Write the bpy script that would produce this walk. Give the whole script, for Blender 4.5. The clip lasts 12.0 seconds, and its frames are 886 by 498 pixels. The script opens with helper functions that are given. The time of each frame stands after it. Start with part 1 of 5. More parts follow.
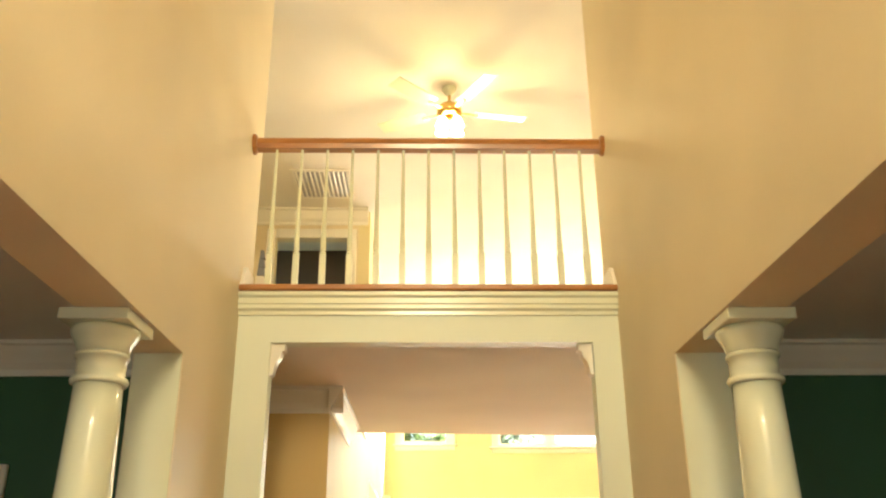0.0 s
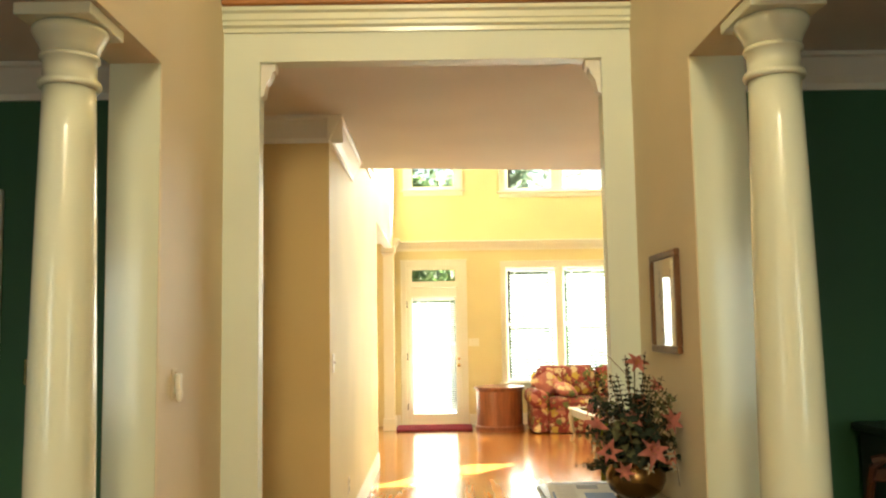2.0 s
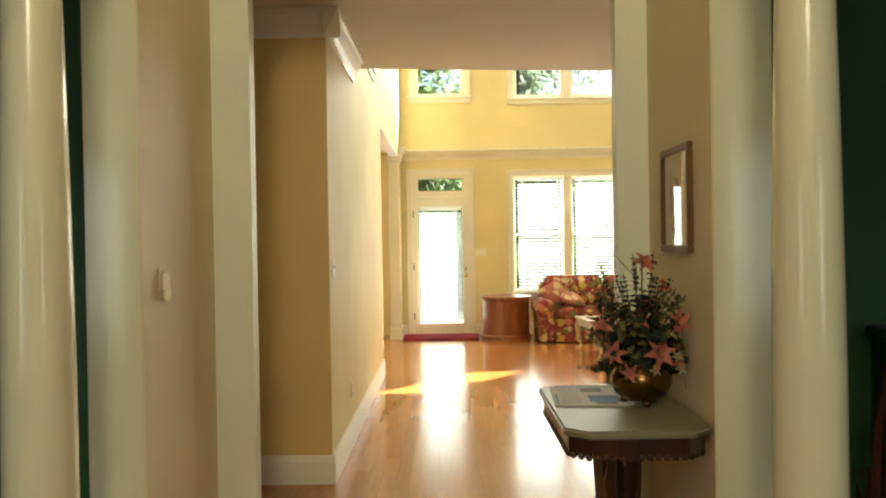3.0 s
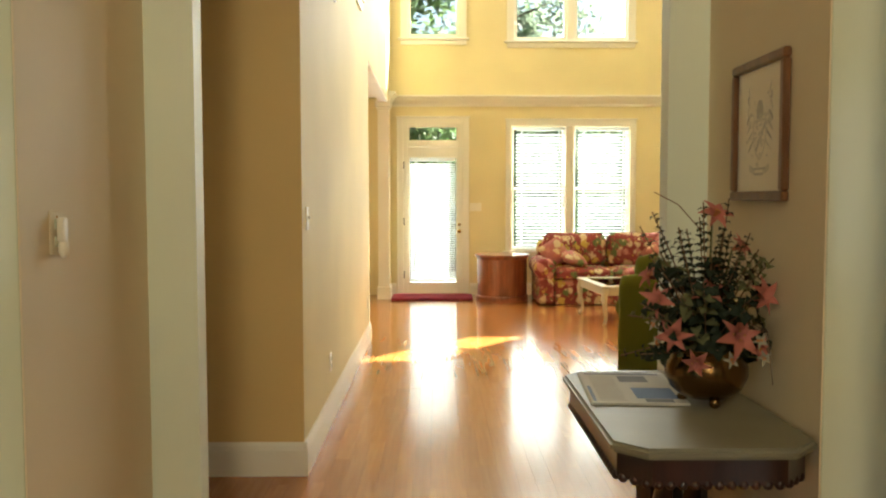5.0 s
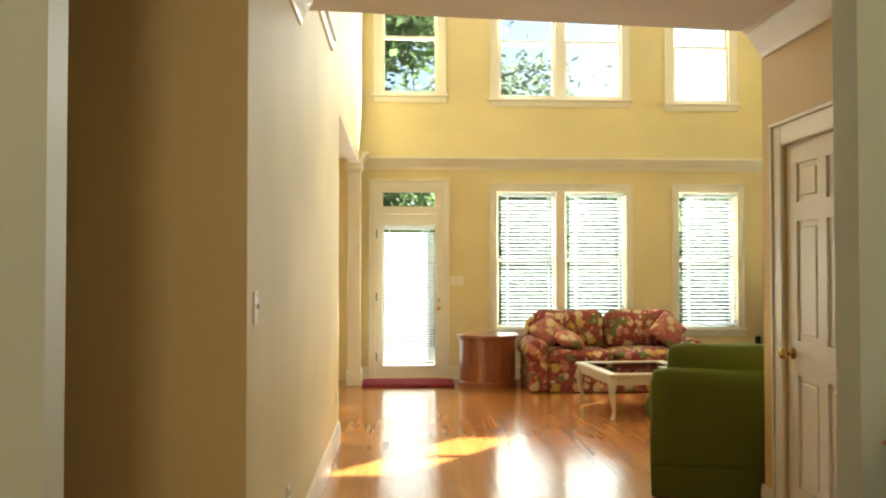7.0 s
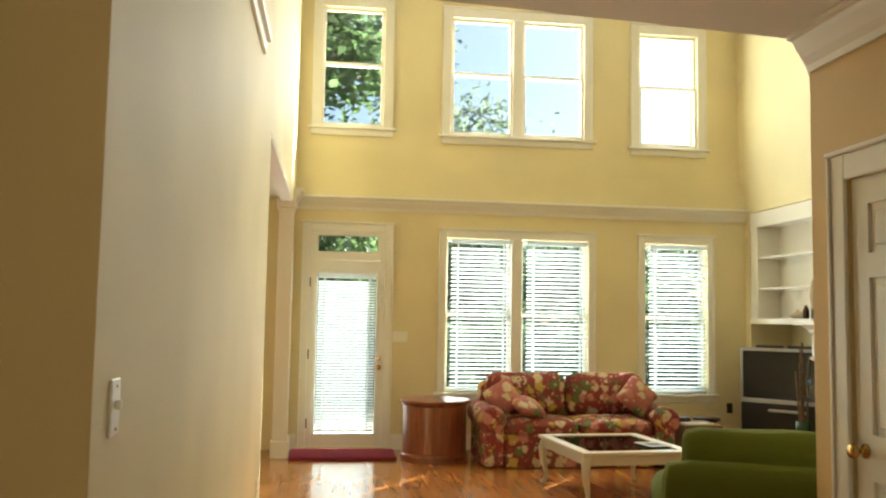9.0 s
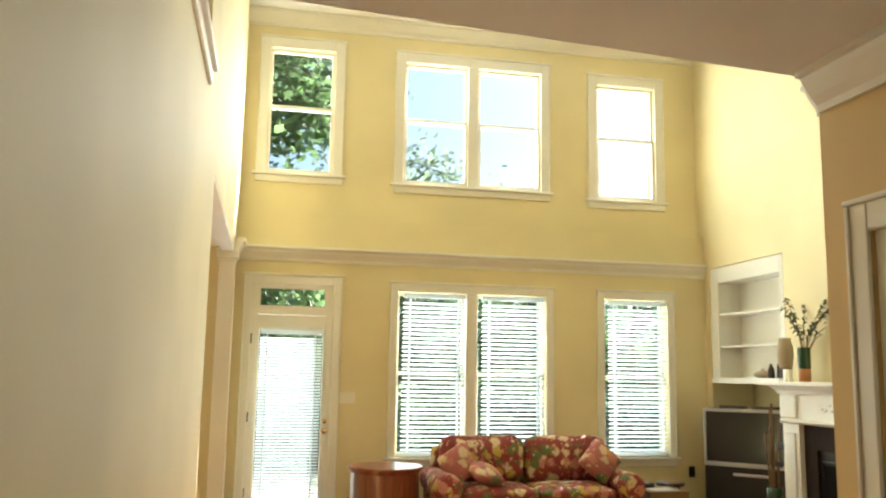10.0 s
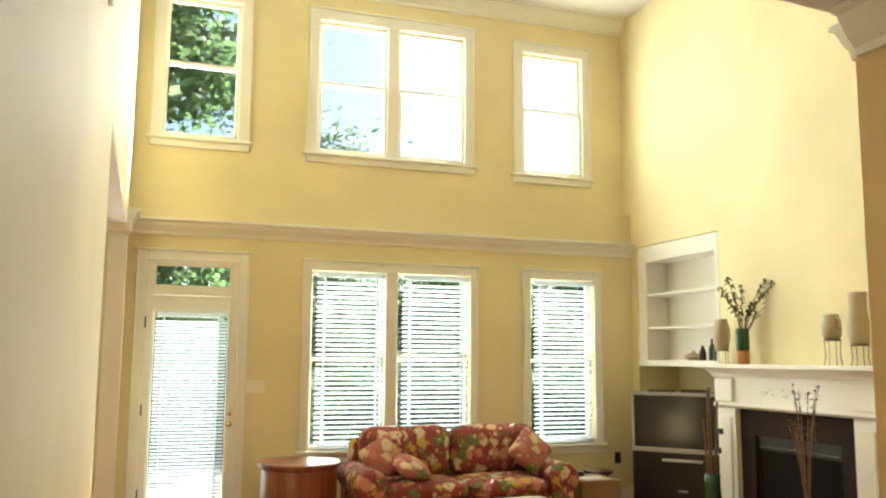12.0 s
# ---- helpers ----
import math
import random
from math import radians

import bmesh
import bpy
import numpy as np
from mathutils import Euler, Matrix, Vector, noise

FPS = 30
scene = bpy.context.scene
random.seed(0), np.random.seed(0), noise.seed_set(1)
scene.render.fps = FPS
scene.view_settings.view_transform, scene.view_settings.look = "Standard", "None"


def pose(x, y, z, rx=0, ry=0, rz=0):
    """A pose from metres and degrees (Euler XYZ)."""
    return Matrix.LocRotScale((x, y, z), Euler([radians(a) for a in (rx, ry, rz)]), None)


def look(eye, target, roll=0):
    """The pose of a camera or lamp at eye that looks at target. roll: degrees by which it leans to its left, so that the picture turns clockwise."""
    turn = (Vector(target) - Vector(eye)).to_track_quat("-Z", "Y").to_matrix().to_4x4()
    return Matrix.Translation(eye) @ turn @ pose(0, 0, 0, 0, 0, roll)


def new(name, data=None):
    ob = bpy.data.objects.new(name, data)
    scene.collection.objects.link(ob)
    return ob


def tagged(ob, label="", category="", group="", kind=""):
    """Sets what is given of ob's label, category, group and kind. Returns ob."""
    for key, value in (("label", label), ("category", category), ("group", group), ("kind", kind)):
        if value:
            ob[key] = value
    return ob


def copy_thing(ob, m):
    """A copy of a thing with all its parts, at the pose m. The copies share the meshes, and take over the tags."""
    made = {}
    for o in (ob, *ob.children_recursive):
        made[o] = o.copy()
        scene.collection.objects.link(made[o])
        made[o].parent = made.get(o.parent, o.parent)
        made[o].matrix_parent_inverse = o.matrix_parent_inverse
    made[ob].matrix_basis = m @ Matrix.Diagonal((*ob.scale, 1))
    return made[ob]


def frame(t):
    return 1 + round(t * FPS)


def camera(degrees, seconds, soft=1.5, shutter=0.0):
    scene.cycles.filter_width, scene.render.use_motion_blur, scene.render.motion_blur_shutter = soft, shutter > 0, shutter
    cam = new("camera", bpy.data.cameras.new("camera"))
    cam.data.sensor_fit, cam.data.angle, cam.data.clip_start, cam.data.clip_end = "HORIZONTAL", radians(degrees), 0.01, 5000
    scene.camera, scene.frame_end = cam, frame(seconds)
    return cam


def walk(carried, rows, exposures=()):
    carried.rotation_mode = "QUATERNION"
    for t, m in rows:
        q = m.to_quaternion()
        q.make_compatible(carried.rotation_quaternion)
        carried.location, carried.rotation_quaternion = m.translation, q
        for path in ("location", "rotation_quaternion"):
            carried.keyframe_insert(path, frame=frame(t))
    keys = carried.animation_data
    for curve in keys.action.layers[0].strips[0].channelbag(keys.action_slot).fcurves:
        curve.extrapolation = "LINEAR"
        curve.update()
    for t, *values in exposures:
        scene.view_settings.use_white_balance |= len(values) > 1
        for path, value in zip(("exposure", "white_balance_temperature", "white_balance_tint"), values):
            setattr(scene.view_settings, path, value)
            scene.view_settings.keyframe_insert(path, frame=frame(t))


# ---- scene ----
cam = camera(55.0, 12.0, soft=2.2)
PATH = [
    (0, (0.144, -0.038, 1.583), (0.188, 1.823, 2.315), -0.4),
    (0.5, (0.149, 0.003, 1.563), (0.187, 1.912, 2.158), -0.4),
    (1, (0.165, 0.064, 1.522), (0.194, 2.012, 1.973), -0.2),
    (1.5, (0.175, 0.116, 1.486), (0.202, 2.093, 1.788), -0.5),
    (2, (0.198, 0.179, 1.446), (0.214, 2.171, 1.63), -0.9),
    (2.5, (0.226, 0.256, 1.41), (0.234, 2.255, 1.48), -0.8),
    (3, (0.238, 0.349, 1.385), (0.229, 2.348, 1.368), -0.9),
    (3.5, (0.227, 0.464, 1.353), (0.218, 2.462, 1.275), -1.0),
    (5.5, (0.173, 1.494, 1.338), (0.202, 3.49, 1.219), 0.4),
    (6, (0.117, 1.798, 1.35), (0.192, 3.794, 1.262), -0.2),
    (6.5, (0.088, 2.13, 1.364), (0.166, 4.129, 1.348), 0.0),
    (8.5, (0.006, 3.311, 1.415), (0.214, 5.295, 1.551), 0.3),
    (9, (-0.015, 3.621, 1.427), (0.241, 5.598, 1.59), 1.0),
    (9.5, (-0.068, 3.905, 1.45), (0.302, 5.858, 1.668), 0.8),
    (10, (-0.084, 4.135, 1.474), (0.309, 6.074, 1.765), 1.0),
    (10.5, (-0.108, 4.378, 1.487), (0.288, 6.309, 1.829), 0.6),
    (11, (-0.164, 4.588, 1.498), (0.236, 6.513, 1.864), 1.0),
    (11.5, (-0.201, 4.754, 1.5), (0.314, 6.656, 1.843), 0.7),
    (12, (-0.225, 4.876, 1.497), (0.421, 6.752, 1.751), 0.4),
]
EXPOSURES = [(0, 3.93, 7250, 4), (1, 3.95, 7200, 1), (2, 3.75, 6950, 1), (3, 3.14, 6800, 1), (3.5, 3.05, 6750, 1), (5.5, 3.18, 6550, 2), (6.7, 2.97, 6450, 2), (8.5, 2.52, 6350, 1), (9.5, 2.7, 6100, 0), (12, 2.8, 6050, 0)]
walk(cam, [(t, look(e, g, r)) for t, e, g, r in PATH], EXPOSURES)

# ---- world and light ----
SUN_FROM = Vector((0.625 * math.cos(radians(36)), 0.78 * math.cos(radians(36)), math.sin(radians(36))))
world = bpy.data.worlds.new("sky")
scene.world = world
world.use_nodes = True
sky = world.node_tree.nodes.new("ShaderNodeTexSky")
sky.sky_type, sky.sun_disc = "NISHITA", False
sky.sun_elevation, sky.sun_rotation = radians(36), math.atan2(0.625, 0.78)
back = world.node_tree.nodes["Background"]
back.inputs["Strength"].default_value = 0.05
world.node_tree.links.new(sky.outputs[0], back.inputs[0])


def lamp(name, kind, m, energy, colour=(1, 1, 1)):
    data = bpy.data.lights.new(name, kind)
    data.energy, data.color = energy, colour
    ob = new(name, data)
    ob.matrix_world = m
    return ob


sun = lamp("sun", "SUN", look(SUN_FROM, (0, 0, 0)), 5.0, (1, 0.93, 0.8))
sun.data.angle = radians(0.5)


def window_light(name, x0, x1, y, z0, z1, energy, towards=-1, colour=(1, 0.98, 0.92)):
    """The sky's light through a window's opening in a wall across y."""
    ob = lamp(name, "AREA", look(((x0 + x1) / 2, y, (z0 + z1) / 2), ((x0 + x1) / 2, y + towards, (z0 + z1) / 2)), energy, colour)
    ob.data.shape, ob.data.size, ob.data.size_y = "RECTANGLE", x1 - x0, z1 - z0
    return ob


window_light("window_light_upper_middle", 1.27, 2.82, 13.32, 3.55, 4.95, 28)
window_light("window_light_upper_east", 3.49, 4.2, 13.32, 3.55, 4.9, 8.5)
window_light("window_light_upper_west", -0.19, 0.5, 13.32, 3.55, 4.95, 9)
window_light("window_light_lower_middle", 1.27, 2.85, 13.3, 0.65, 2.3, 17)
window_light("window_light_lower_east", 3.55, 4.25, 13.3, 0.65, 2.3, 8)
window_light("window_light_door", -0.17, 0.5, 13.3, 0.2, 1.9, 5)
window_light("window_light_breakfast", -2.95, -1.35, 12.97, 0.75, 2.15, 5)
# Unseen window behind the camera; its lamp is warmed to brighten upper foyer walls.
window_light("window_light_entry", -0.3, 0.65, -2.52, 3.3, 4.95, 12, 1, (1, 0.85, 0.6))
window_light("window_light_side_west", -3.2, -2.2, -1.46, 0.7, 2.1, 1.5, 1, (0.9, 0.97, 1))
window_light("window_light_side_east", 2.5, 3.5, -1.46, 0.7, 2.1, 1.3, 1, (0.9, 0.97, 1))

# ---- materials ----


def material(name, colour, rough=0.5, metal=0.0, grain=0.0, scale=20.0, bump=0.0, coat=0.0, stain=0.06):
    """Paint, metal and the like: the colour with stains at two scales and fine relief."""
    m = bpy.data.materials.new(name)
    m.use_nodes = True
    nt = m.node_tree
    b = nt.nodes["Principled BSDF"]
    b.inputs["Roughness"].default_value, b.inputs["Metallic"].default_value = rough, metal
    b.inputs["Coat Weight"].default_value = coat
    b.inputs["Specular IOR Level"].default_value = 0.12 if rough >= 0.7 else 0.2 if rough >= 0.6 else 0.5
    b.inputs["Coat Roughness"].default_value = 0.12
    pos = nt.nodes.new("ShaderNodeNewGeometry").outputs["Position"]
    big, fine = nt.nodes.new("ShaderNodeTexNoise"), nt.nodes.new("ShaderNodeTexNoise")
    big.inputs["Scale"].default_value, fine.inputs["Scale"].default_value = 0.9, scale
    fine.inputs["Detail"].default_value = 6
    nt.links.new(pos, big.inputs["Vector"])
    nt.links.new(pos, fine.inputs["Vector"])
    add = nt.nodes.new("ShaderNodeMath")
    add.operation = "MULTIPLY_ADD"
    nt.links.new(fine.outputs[0], add.inputs[0])
    add.inputs[1].default_value = grain
    nt.links.new(big.outputs[0], add.inputs[2])
    ramp = nt.nodes.new("ShaderNodeValToRGB")
    lo, hi = 1 - stain - grain, 1 + stain
    ramp.color_ramp.elements[0].position, ramp.color_ramp.elements[1].position = 0.3, 0.7 + grain
    ramp.color_ramp.elements[0].color = (*[c * lo for c in colour], 1)
    ramp.color_ramp.elements[1].color = (*[min(1, c * hi) for c in colour], 1)
    nt.links.new(add.outputs[0], ramp.inputs[0])
    nt.links.new(ramp.outputs[0], b.inputs["Base Color"])
    if bump:
        bp = nt.nodes.new("ShaderNodeBump")
        bp.inputs["Strength"].default_value, bp.inputs["Distance"].default_value = bump, 0.004
        nt.links.new(fine.outputs[0], bp.inputs["Height"])
        nt.links.new(bp.outputs[0], b.inputs["Normal"])
    return m


def wood(name, dark, light, rough=0.35, stretch=(14, 1.2, 14), coat=0.0, vary=0.0, relief=0.08):
    """Wood grain, drawn out along the axis with the smallest stretch."""
    m = bpy.data.materials.new(name)
    m.use_nodes = True
    nt = m.node_tree
    b = nt.nodes["Principled BSDF"]
    b.inputs["Roughness"].default_value = rough
    b.inputs["Coat Weight"].default_value, b.inputs["Coat Roughness"].default_value = coat, 0.1
    tc, mp, nz = nt.nodes.new("ShaderNodeTexCoord"), nt.nodes.new("ShaderNodeMapping"), nt.nodes.new("ShaderNodeTexNoise")
    geo = nt.nodes.new("ShaderNodeNewGeometry")
    mp.inputs["Scale"].default_value = stretch
    nt.links.new(geo.outputs["Position"], mp.inputs["Vector"])
    nz.inputs["Scale"].default_value, nz.inputs["Detail"].default_value, nz.inputs["Distortion"].default_value = 2.5, 8, 0.6
    info = nt.nodes.new("ShaderNodeObjectInfo")
    off = nt.nodes.new("ShaderNodeVectorMath")
    off.operation = "ADD"
    nt.links.new(mp.outputs[0], off.inputs[0])
    scl = nt.nodes.new("ShaderNodeMath")
    scl.operation, scl.inputs[1].default_value = "MULTIPLY", 37.0
    tot = nt.nodes.new("ShaderNodeMath")
    tot.operation = "ADD"
    nt.links.new(info.outputs["Random"], tot.inputs[0])
    nt.links.new(geo.outputs["Random Per Island"], tot.inputs[1])
    nt.links.new(tot.outputs[0], scl.inputs[0])
    nt.links.new(scl.outputs[0], off.inputs[1])
    nt.links.new(off.outputs[0], nz.inputs["Vector"])
    ramp = nt.nodes.new("ShaderNodeValToRGB")
    ramp.color_ramp.elements[0].position, ramp.color_ramp.elements[1].position = 0.32, 0.68
    ramp.color_ramp.elements[0].color, ramp.color_ramp.elements[1].color = (*dark, 1), (*light, 1)
    nt.links.new(nz.outputs[0], ramp.inputs[0])
    hsv = nt.nodes.new("ShaderNodeHueSaturation")
    frac = nt.nodes.new("ShaderNodeMath")
    frac.operation = "FRACT"
    nt.links.new(tot.outputs[0], frac.inputs[0])
    rng = nt.nodes.new("ShaderNodeMapRange")
    rng.inputs["To Min"].default_value, rng.inputs["To Max"].default_value = 1 - vary, 1 + vary
    nt.links.new(frac.outputs[0], rng.inputs[0])
    nt.links.new(rng.outputs[0], hsv.inputs["Value"])
    nt.links.new(ramp.outputs[0], hsv.inputs["Color"])
    nt.links.new(hsv.outputs[0], b.inputs["Base Color"])
    bp = nt.nodes.new("ShaderNodeBump")
    bp.inputs["Strength"].default_value, bp.inputs["Distance"].default_value = relief, 0.002
    nt.links.new(nz.outputs[0], bp.inputs["Height"])
    nt.links.new(bp.outputs[0], b.inputs["Normal"])
    return m


def glass(name, rough=0.0, tint=(1, 1, 1)):
    m = bpy.data.materials.new(name)
    m.use_nodes = True
    nt = m.node_tree
    nt.nodes.clear()
    out = nt.nodes.new("ShaderNodeOutputMaterial")
    mix, tr, gl, fr = (nt.nodes.new("ShaderNodeMixShader"), nt.nodes.new("ShaderNodeBsdfTransparent"),
                       nt.nodes.new("ShaderNodeBsdfGlossy"), nt.nodes.new("ShaderNodeLayerWeight"))
    tr.inputs[0].default_value = (*tint, 1)
    gl.inputs["Roughness"].default_value = rough
    fr.inputs["Blend"].default_value = 0.5
    power, share = nt.nodes.new("ShaderNodeMath"), nt.nodes.new("ShaderNodeMath")
    power.operation, power.inputs[1].default_value = "POWER", 5
    share.operation, share.inputs[1].default_value, share.inputs[2].default_value = "MULTIPLY_ADD", 0.9, 0.03
    nt.links.new(fr.outputs["Facing"], power.inputs[0])
    nt.links.new(power.outputs[0], share.inputs[0])
    nt.links.new(share.outputs[0], mix.inputs[0])
    nt.links.new(tr.outputs[0], mix.inputs[1])
    nt.links.new(gl.outputs[0], mix.inputs[2])
    nt.links.new(mix.outputs[0], out.inputs[0])
    return m


def glow(name, colour, strength):
    m = bpy.data.materials.new(name)
    m.use_nodes = True
    b = m.node_tree.nodes["Principled BSDF"]
    b.inputs["Base Color"].default_value = (*colour, 1)
    b.inputs["Emission Color"].default_value = (*colour, 1)
    b.inputs["Emission Strength"].default_value = strength
    return m


def floral(name, ground, scale=7.0):
    """Printed chintz: blossoms in cream, gold and rose with green leaves on a red ground."""
    m = bpy.data.materials.new(name)
    m.use_nodes = True
    nt = m.node_tree
    b = nt.nodes["Principled BSDF"]
    b.inputs["Roughness"].default_value = 0.85
    tc = nt.nodes.new("ShaderNodeTexCoord")
    warp, vadd = nt.nodes.new("ShaderNodeTexNoise"), nt.nodes.new("ShaderNodeMixRGB")
    warp.inputs["Scale"].default_value = 14
    vadd.blend_type, vadd.inputs[0].default_value = "LINEAR_LIGHT", 0.05
    nt.links.new(tc.outputs["Object"], warp.inputs["Vector"])
    nt.links.new(tc.outputs["Object"], vadd.inputs[1])
    nt.links.new(warp.outputs["Color"], vadd.inputs[2])

    def layer(size, cut, under, stops, seed):
        shift, vor = nt.nodes.new("ShaderNodeVectorMath"), nt.nodes.new("ShaderNodeTexVoronoi")
        shift.operation, shift.inputs[1].default_value = "ADD", (seed, seed * 2, seed * 3)
        nt.links.new(vadd.outputs[0], shift.inputs[0])
        vor.inputs["Scale"].default_value, vor.inputs["Randomness"].default_value = size, 0.8
        nt.links.new(shift.outputs[0], vor.inputs["Vector"])
        sep, ramp = nt.nodes.new("ShaderNodeSeparateColor"), nt.nodes.new("ShaderNodeValToRGB")
        nt.links.new(vor.outputs["Color"], sep.inputs[0])
        nt.links.new(sep.outputs[0], ramp.inputs[0])
        ramp.color_ramp.interpolation = "CONSTANT"
        while len(ramp.color_ramp.elements) < len(stops):
            ramp.color_ramp.elements.new(0.5)
        for e, (p, c) in zip(ramp.color_ramp.elements, stops):
            e.position, e.color = p, (*c, 1)
        edge = nt.nodes.new("ShaderNodeMapRange")
        edge.inputs["From Min"].default_value, edge.inputs["From Max"].default_value = cut, cut - 0.13
        nt.links.new(vor.outputs["Distance"], edge.inputs[0])
        mix = nt.nodes.new("ShaderNodeMixRGB")
        nt.links.new(edge.outputs[0], mix.inputs[0])
        if isinstance(under, tuple):
            mix.inputs[1].default_value = (*under, 1)
        else:
            nt.links.new(under, mix.inputs[1])
        nt.links.new(ramp.outputs[0], mix.inputs[2])
        return mix.outputs[0]

    rose, cream, gold, leaf = (0.5, 0.2, 0.16), (0.62, 0.48, 0.3), (0.5, 0.34, 0.08), (0.1, 0.13, 0.05)
    c = layer(scale * 1.9, 0.44, ground, [(0, leaf), (0.3, ground), (0.6, (0.33, 0.1, 0.08)), (0.8, cream)], 3.1)
    c = layer(scale, 0.52, c, [(0, rose), (0.25, cream), (0.45, gold), (0.62, ground), (0.8, (0.13, 0.16, 0.06))], 0.0)
    c = layer(scale * 2.6, 0.3, c, [(0, gold), (0.25, rose), (0.5, ground), (0.75, cream)], 7.7)
    nt.links.new(c, b.inputs["Base Color"])
    return m


def leafy(name, colour, through_colour, share=0.6, spread=0.4):
    """Thin leaves or slats that let part of the light through."""
    m = bpy.data.materials.new(name)
    m.use_nodes = True
    nt = m.node_tree
    nt.nodes.clear()
    out, mix = nt.nodes.new("ShaderNodeOutputMaterial"), nt.nodes.new("ShaderNodeMixShader")
    d, t = nt.nodes.new("ShaderNodeBsdfPrincipled"), nt.nodes.new("ShaderNodeBsdfTranslucent")
    d.inputs["Roughness"].default_value = 0.55
    geo = nt.nodes.new("ShaderNodeNewGeometry")
    for node, slot, c in ((d, "Base Color", colour), (t, "Color", through_colour)):
        ramp = nt.nodes.new("ShaderNodeValToRGB")
        ramp.color_ramp.elements[0].color = (*[k * (1 - spread) for k in c], 1)
        ramp.color_ramp.elements[1].color = (*[min(1, k * (1 + spread)) for k in c], 1)
        nt.links.new(geo.outputs["Random Per Island"], ramp.inputs[0])
        nt.links.new(ramp.outputs[0], node.inputs[slot])
    mix.inputs[0].default_value = share
    nt.links.new(d.outputs[0], mix.inputs[1])
    nt.links.new(t.outputs[0], mix.inputs[2])
    nt.links.new(mix.outputs[0], out.inputs[0])
    return m


YELLOW = material("yellow_wall_paint", (0.76, 0.665, 0.4), 0.66, grain=0.05, scale=60, bump=0.06)
# Yellow wall paint made ochre: hall shade and warm floor bounce are in its colour.
OCHRESHADE = material("ochre_shade_wall_paint", (0.7, 0.51, 0.235), 0.6, grain=0.05, scale=60, bump=0.06)
CREAM = material("cream_wall_paint", (0.76, 0.66, 0.47), 0.6, grain=0.05, scale=60, bump=0.06)
GREEN = material("dark_green_wall_paint", (0.028, 0.11, 0.043), 0.55, grain=0.08, scale=50, bump=0.06)
WHITE = material("white_trim_paint", (0.8, 0.77, 0.68), 0.35, grain=0.03, scale=30, stain=0.03)
# White paint tinted green: the side rooms' reflected colour is put into it.
GLOSS = material("white_gloss_green_cast", (0.72, 0.745, 0.58), 0.25, grain=0.03, scale=30, stain=0.03, coat=0.4)
CEIL = material("ceiling_paint", (0.78, 0.74, 0.66), 0.8, grain=0.05, scale=80, bump=0.1)
SATIN = material("white_satin_paint", (0.71, 0.76, 0.64), 0.5, grain=0.03, scale=30, stain=0.03)
BLIND = leafy("white_vinyl_slat", (0.79, 0.83, 0.85), (0.74, 0.8, 0.84), 0.35, 0.02)
CREAMWOOD = material("cream_painted_wood", (0.6, 0.53, 0.4), 0.4, grain=0.06, scale=14)
OAK = wood("golden_oak", (0.3, 0.11, 0.025), (0.44, 0.18, 0.05), 0.3, (2, 14, 14), coat=0.4)
FLOOR = wood("oak_floorboard", (0.385, 0.147, 0.037), (0.47, 0.19, 0.053), 0.18, (12, 0.8, 8), coat=0.2, vary=0.1, relief=0.015)
SUBFLOOR = material("floor_joint", (0.3, 0.12, 0.034), 0.8)
MAHOGANY = wood("dark_mahogany", (0.02, 0.007, 0.005), (0.05, 0.017, 0.01), 0.3, (9, 9, 1.2), coat=0.3)
CHERRY = wood("cherry_veneer", (0.16, 0.04, 0.015), (0.27, 0.075, 0.03), 0.32, (9, 9, 1.0), coat=0.3)
FRAMEWOOD = wood("walnut_frame", (0.1, 0.04, 0.015), (0.18, 0.077, 0.028), 0.4, (9, 9, 2))
MARBLE = material("cream_marble", (0.25, 0.228, 0.155), 0.55, grain=0.3, scale=9)
BRASS = material("brass", (0.62, 0.42, 0.16), 0.22, 1.0)
BRONZE = material("tarnished_brass_bowl", (0.2, 0.12, 0.05), 0.25, 1.0, grain=0.2, scale=14)
STEEL = material("dark_steel", (0.1, 0.09, 0.08), 0.4, 0.8)
BLACK = material("black_plastic", (0.012, 0.011, 0.012), 0.35)
SCREEN = material("dark_television_screen", (0.02, 0.022, 0.025), 0.12)
SILVER = material("silver_plastic", (0.42, 0.41, 0.42), 0.4, 0.2)
SLATE = material("dark_slate", (0.03, 0.018, 0.014), 0.7, grain=0.3, scale=12, bump=0.2)
SOOT = material("sooty_firebrick", (0.012, 0.01, 0.009), 0.9, grain=0.3, scale=20)
GREENCLOTH = material("green_upholstery", (0.135, 0.155, 0.026), 0.95, grain=0.25, scale=220, bump=0.5)
REDCLOTH = floral("red_floral_chintz", (0.24, 0.042, 0.042), 8.5)
PILLOW = floral("pale_floral_chintz", (0.4, 0.13, 0.12), 9)
MAT = material("red_mat_pile", (0.25, 0.03, 0.05), 0.95, grain=0.35, scale=120, bump=0.6)
PANE = glass("clear_glass")
# Grey tint is added to darken the bright sky and garden behind the panes.
DIMPANE = glass("sky_dimming_window_glass", 0.0, (0.7, 0.71, 0.7))
TABLEGLASS = glass("smoked_table_glass", 0.02, (0.18, 0.16, 0.13))
PAPER = material("newsprint", (0.6, 0.58, 0.52), 0.8, grain=0.1, scale=40)
INK = material("printed_grey_ink", (0.2, 0.2, 0.21), 0.8)
BLUEINK = material("printed_blue_ink", (0.14, 0.2, 0.33), 0.8)
MATBOARD = material("cream_mat_board", (0.68, 0.62, 0.5), 0.8)
PENCIL = material("pale_print", (0.34, 0.31, 0.27), 0.8)
PRINT = material("faint_pencil_shading", (0.47, 0.43, 0.35), 0.8)
PLATE = material("ivory_switch_plate", (0.82, 0.78, 0.66), 0.35)
